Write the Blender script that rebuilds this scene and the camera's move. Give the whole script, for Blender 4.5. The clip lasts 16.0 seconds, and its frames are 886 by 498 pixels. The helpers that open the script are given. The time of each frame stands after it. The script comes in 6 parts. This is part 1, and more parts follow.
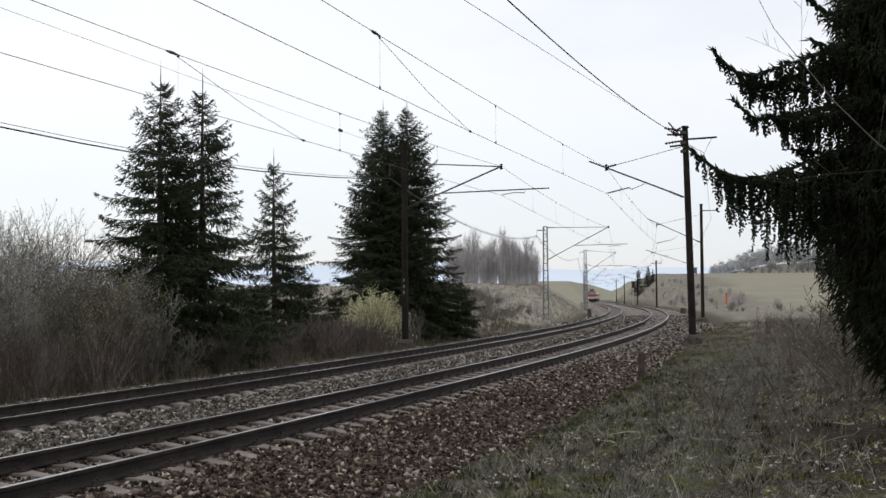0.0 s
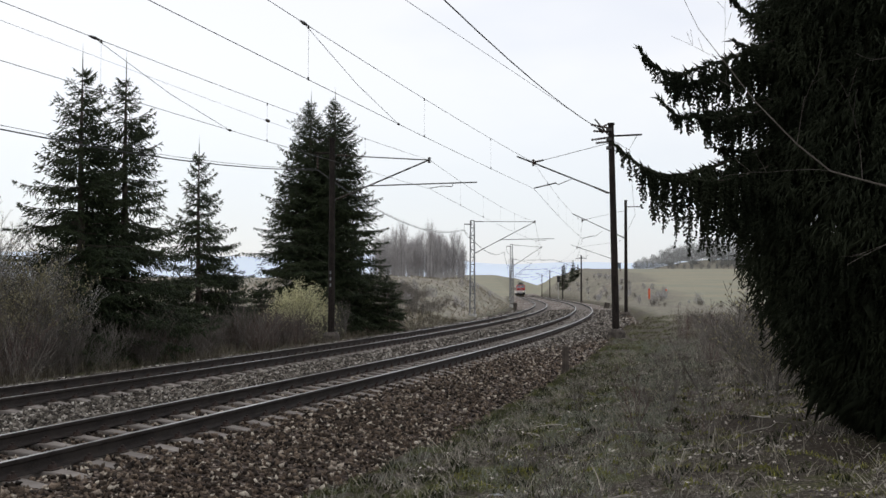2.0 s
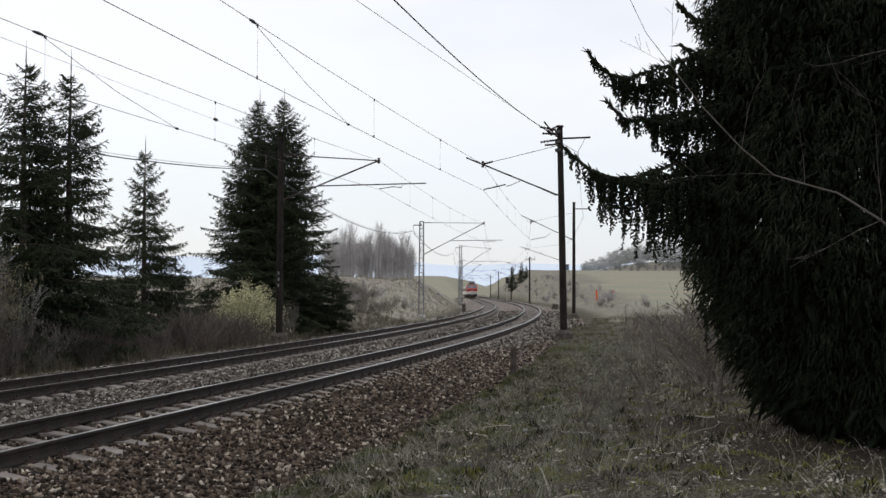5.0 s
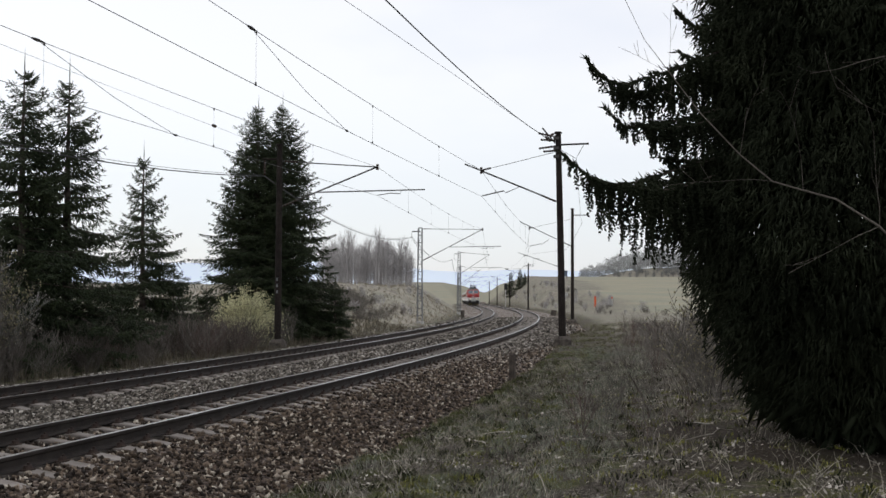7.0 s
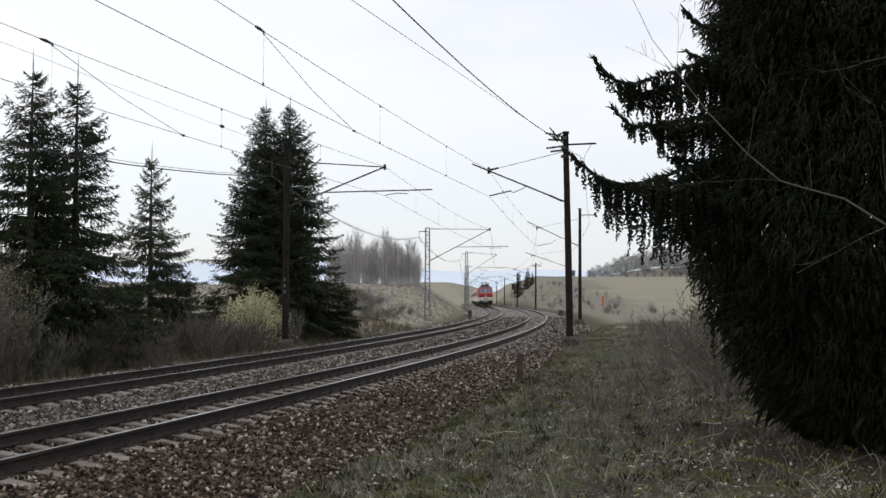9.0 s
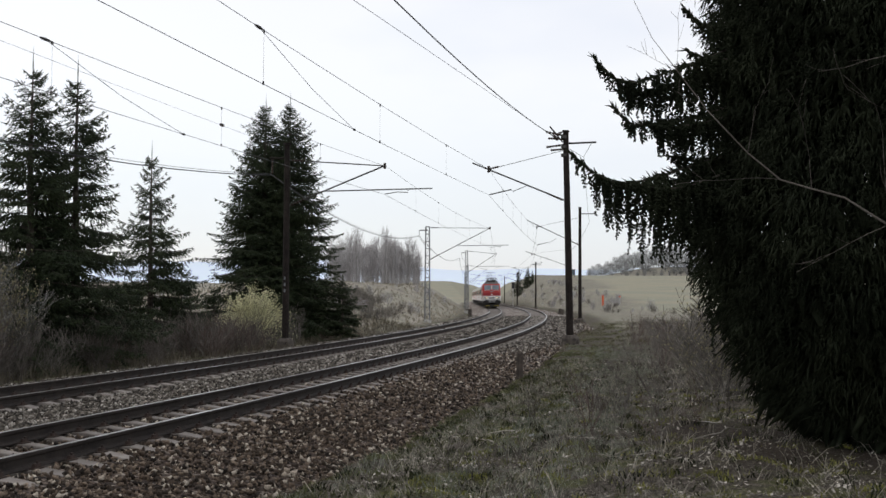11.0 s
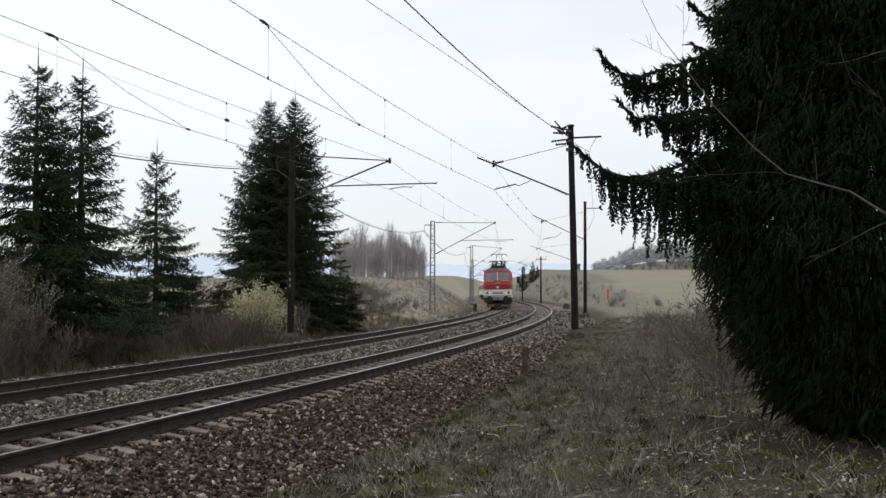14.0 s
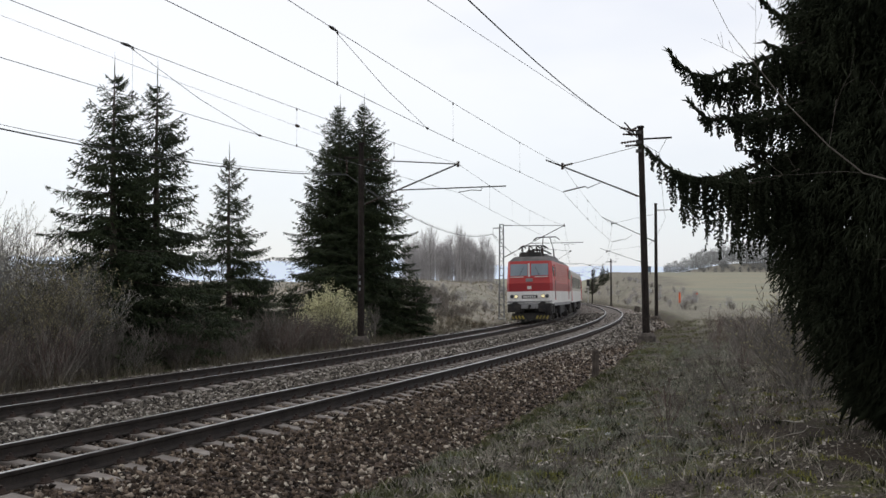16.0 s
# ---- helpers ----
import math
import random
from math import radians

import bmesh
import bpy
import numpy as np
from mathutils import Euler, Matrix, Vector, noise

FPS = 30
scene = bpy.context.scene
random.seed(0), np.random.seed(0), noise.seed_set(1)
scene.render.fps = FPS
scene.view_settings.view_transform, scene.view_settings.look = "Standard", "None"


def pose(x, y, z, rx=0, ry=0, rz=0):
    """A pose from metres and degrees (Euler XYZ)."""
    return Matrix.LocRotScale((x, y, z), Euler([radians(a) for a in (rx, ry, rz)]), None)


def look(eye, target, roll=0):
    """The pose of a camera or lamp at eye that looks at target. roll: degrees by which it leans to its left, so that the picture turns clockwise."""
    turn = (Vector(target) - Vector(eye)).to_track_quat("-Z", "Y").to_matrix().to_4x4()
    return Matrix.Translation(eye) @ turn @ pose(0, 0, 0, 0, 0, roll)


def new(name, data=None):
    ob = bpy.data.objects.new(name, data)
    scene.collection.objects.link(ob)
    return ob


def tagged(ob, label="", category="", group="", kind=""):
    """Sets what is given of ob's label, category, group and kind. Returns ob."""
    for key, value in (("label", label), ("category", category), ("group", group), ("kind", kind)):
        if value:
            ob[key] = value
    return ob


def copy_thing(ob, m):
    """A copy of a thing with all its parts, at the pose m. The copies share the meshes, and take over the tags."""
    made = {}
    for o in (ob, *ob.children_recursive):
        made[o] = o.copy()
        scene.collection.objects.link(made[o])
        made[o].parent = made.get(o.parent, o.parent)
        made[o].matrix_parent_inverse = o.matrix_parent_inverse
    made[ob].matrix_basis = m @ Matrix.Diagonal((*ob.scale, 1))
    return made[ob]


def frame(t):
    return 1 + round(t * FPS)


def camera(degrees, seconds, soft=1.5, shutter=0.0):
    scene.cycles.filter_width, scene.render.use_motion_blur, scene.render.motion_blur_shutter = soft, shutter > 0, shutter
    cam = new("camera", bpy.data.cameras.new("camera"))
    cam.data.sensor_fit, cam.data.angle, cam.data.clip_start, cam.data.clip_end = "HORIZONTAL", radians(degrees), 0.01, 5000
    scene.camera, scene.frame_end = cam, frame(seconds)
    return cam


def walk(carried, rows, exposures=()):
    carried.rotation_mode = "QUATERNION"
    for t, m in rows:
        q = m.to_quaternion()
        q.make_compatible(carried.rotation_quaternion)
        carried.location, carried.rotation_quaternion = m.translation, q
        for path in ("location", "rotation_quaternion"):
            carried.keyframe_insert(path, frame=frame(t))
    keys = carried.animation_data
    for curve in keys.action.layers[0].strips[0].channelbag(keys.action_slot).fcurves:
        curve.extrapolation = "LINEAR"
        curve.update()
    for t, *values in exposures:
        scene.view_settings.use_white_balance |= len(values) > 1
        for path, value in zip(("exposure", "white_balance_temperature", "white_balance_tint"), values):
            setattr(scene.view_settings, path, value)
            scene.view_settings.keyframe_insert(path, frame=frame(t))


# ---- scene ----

# ---------------------------------------------------------------- camera
cam = camera(45.5, 16.0, soft=1.5)
EYE = 1.7135
ROWS = [
    (0.0, 92.293, 0.393, 0.016), (0.5, 91.963, 0.248, -1.689), (1.0, 91.887, 0.167, -3.012), (1.5, 91.964, 0.060, -3.474),
    (2.0, 91.910, -0.088, -3.950), (2.5, 91.886, -0.026, -4.889), (3.0, 92.047, -0.198, -5.915), (3.5, 91.945, -0.174, -6.229),
    (4.0, 91.758, -0.261, -6.468), (6.5, 92.357, -0.262, -6.807), (7.0, 92.312, -0.265, -6.793), (7.5, 92.159, -0.233, -6.609),
    (8.0, 92.253, -0.210, -6.502), (8.5, 92.446, -0.298, -6.430), (9.0, 92.310, -0.245, -6.390), (11.5, 92.245, -0.258, -6.390),
    (12.0, 92.397, -0.318, -6.375), (12.5, 92.368, -0.283, -6.325), (13.0, 92.311, -0.325, -6.231), (13.5, 92.107, -0.334, -6.203),
    (14.0, 91.957, -0.164, -6.113), (14.5, 91.785, -0.114, -5.864), (15.0, 91.877, -0.159, -5.342), (15.5, 91.951, 0.012, -4.301),
    (16.0, 92.126, 0.008, -2.368),
]
walk(cam, [(t, pose(0, 0, EYE, rx, ry, rz)) for t, rx, ry, rz in ROWS])

# ---------------------------------------------------------------- world and sun
SUN_AZ, SUN_EL = radians(-35), radians(48)
world = bpy.data.worlds.new("overcast_sky")
scene.world = world
world.use_nodes = True
wn, wl = world.node_tree.nodes, world.node_tree.links
wn.clear()
w_out = wn.new("ShaderNodeOutputWorld")
w_sky = wn.new("ShaderNodeTexSky")
w_sky.sky_type, w_sky.sun_disc, w_sky.sun_elevation, w_sky.sun_rotation = "NISHITA", False, SUN_EL, SUN_AZ
w_b1 = wn.new("ShaderNodeBackground")
w_b1.inputs[1].default_value = 0.03
wl.new(w_sky.outputs[0], w_b1.inputs[0])
w_tc = wn.new("ShaderNodeTexCoord")
w_map = wn.new("ShaderNodeMapping")
w_map.inputs["Scale"].default_value = (1.0, 1.0, 3.2)
w_noise = wn.new("ShaderNodeTexNoise")
w_noise.inputs["Scale"].default_value, w_noise.inputs["Detail"].default_value, w_noise.inputs["Roughness"].default_value = 1.7, 5.0, 0.5
w_ramp = wn.new("ShaderNodeValToRGB")
w_ramp.color_ramp.elements[0].position, w_ramp.color_ramp.elements[0].color = 0.36, (0.80, 0.815, 0.89, 1)
w_ramp.color_ramp.elements[1].position, w_ramp.color_ramp.elements[1].color = 0.60, (0.975, 0.955, 0.945, 1)
w_b2 = wn.new("ShaderNodeBackground")
w_b2.inputs[1].default_value = 0.86
w_add = wn.new("ShaderNodeAddShader")
wl.new(w_tc.outputs["Generated"], w_map.inputs[0])
wl.new(w_map.outputs[0], w_noise.inputs[0])
wl.new(w_noise.outputs[0], w_ramp.inputs[0])
w_xyz = wn.new("ShaderNodeSeparateXYZ")
w_low = wn.new("ShaderNodeMapRange")
w_low.interpolation_type = "SMOOTHSTEP"
w_low.inputs["From Min"].default_value, w_low.inputs["From Max"].default_value = 0.0, 0.22
w_mix = wn.new("ShaderNodeMix")
w_mix.data_type = "RGBA"
w_mix.inputs[6].default_value = (0.745, 0.775, 0.84, 1)
wl.new(w_tc.outputs["Generated"], w_xyz.inputs[0])
wl.new(w_xyz.outputs["Z"], w_low.inputs[0])
wl.new(w_low.outputs[0], w_mix.inputs[0])
wl.new(w_ramp.outputs[0], w_mix.inputs[7])
wl.new(w_mix.outputs[2], w_b2.inputs[0])
wl.new(w_b1.outputs[0], w_add.inputs[0])
wl.new(w_b2.outputs[0], w_add.inputs[1])
wl.new(w_add.outputs[0], w_out.inputs[0])

sun = new("sun", bpy.data.lights.new("sun", "SUN"))
sun.data.energy, sun.data.angle, sun.data.color = 0.7, radians(25), (1.0, 0.955, 0.89)
sun.matrix_world = look((60 * math.sin(SUN_AZ), 60 * math.cos(SUN_AZ), 70), (0, 0, 0))
scene.view_settings.exposure = 0.0


# ---------------------------------------------------------------- materials
def rgba(c):
    return (c[0], c[1], c[2], 1.0)


def material(name, a, b=None, scale=5.0, rough=0.8, metal=0.0, bump=0.0, bump_scale=None, third=None, detail=6.0, per="", spread=0.35, spec=0.3):
    """Two colours mixed by coarse noise, a third by fine noise, with relief; per: 'object' or 'island' varies the brightness."""
    m = bpy.data.materials.new(name)
    m.use_nodes = True
    n, l = m.node_tree.nodes, m.node_tree.links
    p = n["Principled BSDF"]
    p.inputs["Roughness"].default_value, p.inputs["Metallic"].default_value = rough, metal
    p.inputs["Specular IOR Level"].default_value = spec
    p.inputs["Base Color"].default_value = rgba(a)
    tc = n.new("ShaderNodeTexCoord")
    col = None
    if b:
        nz = n.new("ShaderNodeTexNoise")
        nz.inputs["Scale"].default_value, nz.inputs["Detail"].default_value = scale, detail
        l.new(tc.outputs["Object"], nz.inputs[0])
        rp = n.new("ShaderNodeValToRGB")
        rp.color_ramp.elements[0].position, rp.color_ramp.elements[0].color = 0.36, rgba(a)
        rp.color_ramp.elements[1].position, rp.color_ramp.elements[1].color = 0.64, rgba(b)
        l.new(nz.outputs[0], rp.inputs[0])
        col = rp.outputs[0]
        if third:
            n2 = n.new("ShaderNodeTexNoise")
            n2.inputs["Scale"].default_value, n2.inputs["Detail"].default_value = scale * 9, 4
            l.new(tc.outputs["Object"], n2.inputs[0])
            r2 = n.new("ShaderNodeValToRGB")
            r2.color_ramp.elements[0].position, r2.color_ramp.elements[1].position = 0.52, 0.70
            l.new(n2.outputs[0], r2.inputs[0])
            mx = n.new("ShaderNodeMix")
            mx.data_type = "RGBA"
            l.new(r2.outputs[0], mx.inputs[0])
            l.new(col, mx.inputs[6])
            mx.inputs[7].default_value = rgba(third)
            col = mx.outputs[2]
    if per:
        src = n.new("ShaderNodeObjectInfo" if per == "object" else "ShaderNodeNewGeometry")
        out = src.outputs["Random"] if per == "object" else src.outputs["Random Per Island"]
        mr = n.new("ShaderNodeMapRange")
        mr.inputs["To Min"].default_value, mr.inputs["To Max"].default_value = 1 - spread, 1 + spread
        l.new(out, mr.inputs[0])
        hs = n.new("ShaderNodeHueSaturation")
        l.new(mr.outputs[0], hs.inputs["Value"])
        if col:
            l.new(col, hs.inputs["Color"])
        else:
            hs.inputs["Color"].default_value = rgba(a)
        col = hs.outputs[0]
    if col:
        l.new(col, p.inputs["Base Color"])
    if bump:
        nb = n.new("ShaderNodeTexNoise")
        nb.inputs["Scale"].default_value, nb.inputs["Detail"].default_value = bump_scale or scale * 6, 5
        l.new(tc.outputs["Object"], nb.inputs[0])
        bp = n.new("ShaderNodeBump")
        bp.inputs["Strength"].default_value, bp.inputs["Distance"].default_value = bump, 0.03
        l.new(nb.outputs[0], bp.inputs["Height"])
        l.new(bp.outputs[0], p.inputs["Normal"])
    return m


def glow(name, colour, strength):
    m = bpy.data.materials.new(name)
    m.use_nodes = True
    p = m.node_tree.nodes["Principled BSDF"]
    p.inputs["Base Color"].default_value = rgba(colour)
    p.inputs["Emission Color"].default_value = rgba(colour)
    p.inputs["Emission Strength"].default_value = strength
    return m


def ground_material():
    """Dry grass, moss, earth and litter; the field and the scrubby banks by their own plant cover."""
    m = bpy.data.materials.new("ground_dry_grass")
    m.use_nodes = True
    n, l = m.node_tree.nodes, m.node_tree.links
    p = n["Principled BSDF"]
    p.inputs["Roughness"].default_value, p.inputs["Specular IOR Level"].default_value = 0.95, 0.1
    tc = n.new("ShaderNodeTexCoord")

    def noise_node(scale, detail=6.0, rough=0.6):
        z = n.new("ShaderNodeTexNoise")
        z.inputs["Scale"].default_value, z.inputs["Detail"].default_value, z.inputs["Roughness"].default_value = scale, detail, rough
        l.new(tc.outputs["Object"], z.inputs[0])
        return z.outputs[0]

    def ramp(src, stops):
        r = n.new("ShaderNodeValToRGB")
        while len(r.color_ramp.elements) < len(stops):
            r.color_ramp.elements.new(0.5)
        for e, (pos, c) in zip(r.color_ramp.elements, stops):
            e.position, e.color = pos, rgba(c)
        l.new(src, r.inputs[0])
        return r.outputs[0]

    def mix(fac, x, y):
        k = n.new("ShaderNodeMix")
        k.data_type = "RGBA"
        l.new(fac, k.inputs[0])
        l.new(x, k.inputs[6])
        l.new(y, k.inputs[7])
        return k.outputs[2]

    def attr(name):
        k = n.new("ShaderNodeAttribute")
        k.attribute_name = name
        return k.outputs["Fac"]

    straw = ramp(noise_node(17.0, 8.0, 0.72), [(0.36, (0.022, 0.017, 0.014)), (0.50, (0.064, 0.054, 0.043)), (0.60, (0.15, 0.135, 0.112)), (0.70, (0.30, 0.28, 0.245))])
    moss = ramp(noise_node(14.0, 8.0, 0.7), [(0.36, (0.026, 0.028, 0.012)), (0.52, (0.075, 0.078, 0.030)), (0.68, (0.16, 0.16, 0.06))])
    verge = mix(ramp(noise_node(0.9, 7.0, 0.65), [(0.50, (0, 0, 0)), (0.58, (0.9, 0.9, 0.9))]), straw, moss)
    field = mix(ramp(noise_node(0.06, 7.0), [(0.4, (0, 0, 0)), (0.6, (1, 1, 1))]), ramp(noise_node(2.5), [(0.3, (0.215, 0.217, 0.165)), (0.7, (0.275, 0.274, 0.212))]),
                ramp(noise_node(3.0), [(0.3, (0.26, 0.238, 0.172)), (0.7, (0.32, 0.296, 0.222))]))
    scrub = mix(ramp(noise_node(0.16, 7.0), [(0.38, (0, 0, 0)), (0.62, (1, 1, 1))]), ramp(noise_node(0.7, 8.0, 0.75), [(0.36, (0.14, 0.124, 0.102)), (0.50, (0.28, 0.252, 0.21)), (0.64, (0.42, 0.385, 0.325))]),
                ramp(noise_node(0.9, 8.0, 0.75), [(0.36, (0.14, 0.14, 0.105)), (0.50, (0.26, 0.252, 0.20)), (0.64, (0.39, 0.37, 0.30))]))
    col = mix(attr("scrub"), verge, scrub)
    col = mix(attr("field"), col, field)
    # Fallen needles below the spruce, their brown darkened for its shade too.
    col = mix(attr("duff_shade"), col, ramp(noise_node(19.0, 8.0, 0.7), [(0.38, (0.012, 0.009, 0.007)), (0.52, (0.034, 0.025, 0.018)), (0.68, (0.085, 0.066, 0.05))]))
    l.new(col, p.inputs["Base Color"])
    bp = n.new("ShaderNodeBump")
    bp.inputs["Strength"].default_value, bp.inputs["Distance"].default_value = 0.8, 0.06
    l.new(noise_node(22.0, 8.0, 0.7), bp.inputs["Height"])
    l.new(bp.outputs[0], p.inputs["Normal"])
    return m


def ballast_material():
    m = bpy.data.materials.new("crushed_stone")
    m.use_nodes = True
    n, l = m.node_tree.nodes, m.node_tree.links
    p = n["Principled BSDF"]
    p.inputs["Roughness"].default_value, p.inputs["Specular IOR Level"].default_value = 0.9, 0.2
    tc = n.new("ShaderNodeTexCoord")
    vo = n.new("ShaderNodeTexVoronoi")
    vo.inputs["Scale"].default_value = 17.0
    l.new(tc.outputs["Object"], vo.inputs[0])
    rp = n.new("ShaderNodeValToRGB")
    for k, c in ((0.0, (0.022, 0.014, 0.011)), (0.45, (0.095, 0.064, 0.047)), (0.8, (0.17, 0.122, 0.092)), (1.0, (0.32, 0.27, 0.23))):
        e = rp.color_ramp.elements.new(k) if k not in (0.0, 1.0) else rp.color_ramp.elements[0 if k == 0.0 else -1]
        e.position, e.color = k, rgba(c)
    sp = n.new("ShaderNodeSeparateColor")
    l.new(vo.outputs["Color"], sp.inputs[0])
    l.new(sp.outputs[0], rp.inputs[0])
    # Darker towards each stone's edge: shade of the gaps put into the colour.
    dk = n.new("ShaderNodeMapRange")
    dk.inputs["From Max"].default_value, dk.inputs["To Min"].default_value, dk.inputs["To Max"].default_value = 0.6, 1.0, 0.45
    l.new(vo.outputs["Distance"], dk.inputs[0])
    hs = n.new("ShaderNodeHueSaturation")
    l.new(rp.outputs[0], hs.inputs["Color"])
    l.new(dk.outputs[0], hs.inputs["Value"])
    # Share by which the stone turns greyer and paler.
    paleness = n.new("ShaderNodeAttribute")
    paleness.attribute_name = "paleness"
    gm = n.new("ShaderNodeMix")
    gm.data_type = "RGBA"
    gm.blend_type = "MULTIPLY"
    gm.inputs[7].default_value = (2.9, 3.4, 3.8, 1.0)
    l.new(paleness.outputs["Fac"], gm.inputs[0])
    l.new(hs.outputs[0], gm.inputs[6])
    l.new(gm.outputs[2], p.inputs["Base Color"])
    bp = n.new("ShaderNodeBump")
    bp.invert = True
    bp.inputs["Strength"].default_value, bp.inputs["Distance"].default_value = 1.0, 0.05
    l.new(vo.outputs["Distance"], bp.inputs["Height"])
    l.new(bp.outputs[0], p.inputs["Normal"])
    return m


M_GROUND = ground_material()
M_BALLAST = ballast_material()


def stone_material(name, stops):
    """Every stone its own tone, from a range of rock colours."""
    m = material(name, (0.1, 0.1, 0.1), rough=0.9, spec=0.2)
    n, l = m.node_tree.nodes, m.node_tree.links
    geo = n.new("ShaderNodeNewGeometry")
    rp = n.new("ShaderNodeValToRGB")
    while len(rp.color_ramp.elements) < len(stops):
        rp.color_ramp.elements.new(0.5)
    for e, (pos, c) in zip(rp.color_ramp.elements, stops):
        e.position, e.color = pos, rgba(c)
    l.new(geo.outputs["Random Per Island"], rp.inputs[0])
    tc, nz = n.new("ShaderNodeTexCoord"), n.new("ShaderNodeTexNoise")
    nz.inputs["Scale"].default_value, nz.inputs["Detail"].default_value = 60.0, 4.0
    l.new(tc.outputs["Object"], nz.inputs[0])
    mr = n.new("ShaderNodeMapRange")
    mr.inputs["From Min"].default_value, mr.inputs["From Max"].default_value, mr.inputs["To Min"].default_value, mr.inputs["To Max"].default_value = 0.3, 0.7, 0.6, 1.4
    l.new(nz.outputs[0], mr.inputs[0])
    hs = n.new("ShaderNodeHueSaturation")
    l.new(rp.outputs[0], hs.inputs["Color"])
    l.new(mr.outputs[0], hs.inputs["Value"])
    l.new(hs.outputs[0], n["Principled BSDF"].inputs["Base Color"])
    return m


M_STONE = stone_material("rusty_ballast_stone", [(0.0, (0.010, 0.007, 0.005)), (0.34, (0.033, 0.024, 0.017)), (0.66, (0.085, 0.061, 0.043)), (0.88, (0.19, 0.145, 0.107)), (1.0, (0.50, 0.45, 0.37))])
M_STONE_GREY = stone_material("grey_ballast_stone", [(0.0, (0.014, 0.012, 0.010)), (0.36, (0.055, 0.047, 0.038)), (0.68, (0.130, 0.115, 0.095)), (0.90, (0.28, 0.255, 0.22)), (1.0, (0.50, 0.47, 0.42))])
M_SLEEPER = material("weathered_concrete", (0.135, 0.118, 0.105), (0.22, 0.20, 0.182), 3.0, 0.9, bump=0.3, third=(0.17, 0.14, 0.12), per="object", spread=0.16)
M_RUST = material("rusty_rail_steel", (0.022, 0.019, 0.017), (0.042, 0.035, 0.031), 4.0, 0.72, bump=0.15, third=(0.050, 0.038, 0.031), spec=0.15)
M_STEEL = material("polished_rail_head", (0.34, 0.335, 0.33), (0.46, 0.455, 0.45), 12.0, 0.30, 0.95)
M_CLIP = material("rusty_fastening", (0.030, 0.021, 0.018), (0.055, 0.036, 0.028), 20.0, 0.85)
M_POLE = material("dark_weathered_mast", (0.013, 0.010, 0.009), (0.026, 0.020, 0.017), 2.2, 0.9, bump=0.35, third=(0.042, 0.034, 0.028), spec=0.2)
M_GALV = material("grey_galvanised_steel", (0.16, 0.165, 0.17), (0.25, 0.255, 0.26), 5.0, 0.6, 0.4)
M_ARM = material("dark_bracket_tube", (0.045, 0.043, 0.042), (0.09, 0.085, 0.08), 8.0, 0.6, 0.3)
M_INS = material("brown_porcelain_insulator", (0.035, 0.022, 0.018), (0.06, 0.04, 0.03), 8.0, 0.25)
M_WIRE = material("dull_copper_wire", (0.07, 0.07, 0.072), (0.11, 0.11, 0.112), 2.0, 0.6, 0.3)
M_CABLE = material("black_cable", (0.022, 0.022, 0.024), (0.04, 0.04, 0.042), 2.0, 0.6)
M_BARK = material("spruce_bark", (0.045, 0.036, 0.030), (0.10, 0.082, 0.068), 6.0, 0.95, bump=0.6)
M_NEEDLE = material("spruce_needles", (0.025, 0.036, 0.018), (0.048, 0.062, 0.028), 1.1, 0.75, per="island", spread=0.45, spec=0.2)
# Darker copy of the needles: the near spruce's shade is in the colour.
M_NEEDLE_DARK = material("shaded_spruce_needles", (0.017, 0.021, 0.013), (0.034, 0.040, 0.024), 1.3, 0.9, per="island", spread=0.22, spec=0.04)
M_TWIG = material("bare_twigs", (0.12, 0.106, 0.092), (0.22, 0.20, 0.175), 1.5, 0.9, per="island", spread=0.35)
# Haze is put into the pale grey-brown of the far grove.
M_TWIG_GROVE = material("haze_paled_grove_twigs", (0.33, 0.315, 0.31), (0.46, 0.44, 0.435), 0.4, 0.95, per="island", spread=0.3)
M_TWIG_PALE = material("pale_grey_willow_twigs", (0.17, 0.165, 0.152), (0.32, 0.31, 0.29), 0.7, 0.9, per="island", spread=0.4)
M_BUD_PALE = material("silvery_catkin_buds", (0.40, 0.385, 0.33), (0.58, 0.56, 0.49), 3.0, 0.9, per="island", spread=0.4)
# Bare far branches, their grey-brown lightened to stand for haze.
M_TWIG_FAR = material("haze_paled_far_branches", (0.36, 0.345, 0.335), (0.47, 0.455, 0.445), 0.4, 0.95, per="island", spread=0.3)
M_TWIG_DARK = material("dark_bare_twigs", (0.078, 0.067, 0.057), (0.15, 0.132, 0.114), 1.5, 0.9, per="island", spread=0.35)
# The hill's wood, with haze in its grey.
M_TWIG_HILL = material("haze_grey_hill_wood", (0.16, 0.165, 0.16), (0.23, 0.23, 0.225), 0.3, 0.95, per="island", spread=0.3)
M_TWIG_RED = material("reddish_dry_stems", (0.085, 0.056, 0.048), (0.15, 0.108, 0.092), 1.5, 0.9, per="island", spread=0.35)
M_CATKIN = material("pale_yellow_catkins", (0.56, 0.54, 0.30), (0.74, 0.72, 0.46), 3.0, 0.9, per="island", spread=0.3)
M_BUD = material("tan_buds", (0.20, 0.185, 0.10), (0.33, 0.30, 0.18), 3.0, 0.9, per="island", spread=0.4)
M_STRAW = material("dry_straw_grass", (0.085, 0.074, 0.053), (0.165, 0.145, 0.107), 1.2, 0.95, per="island", spread=0.45, spec=0.1)
M_STRAW_PALE = material("bleached_bank_grass", (0.27, 0.24, 0.185), (0.40, 0.365, 0.29), 0.25, 0.95, per="island", spread=0.35, spec=0.1)
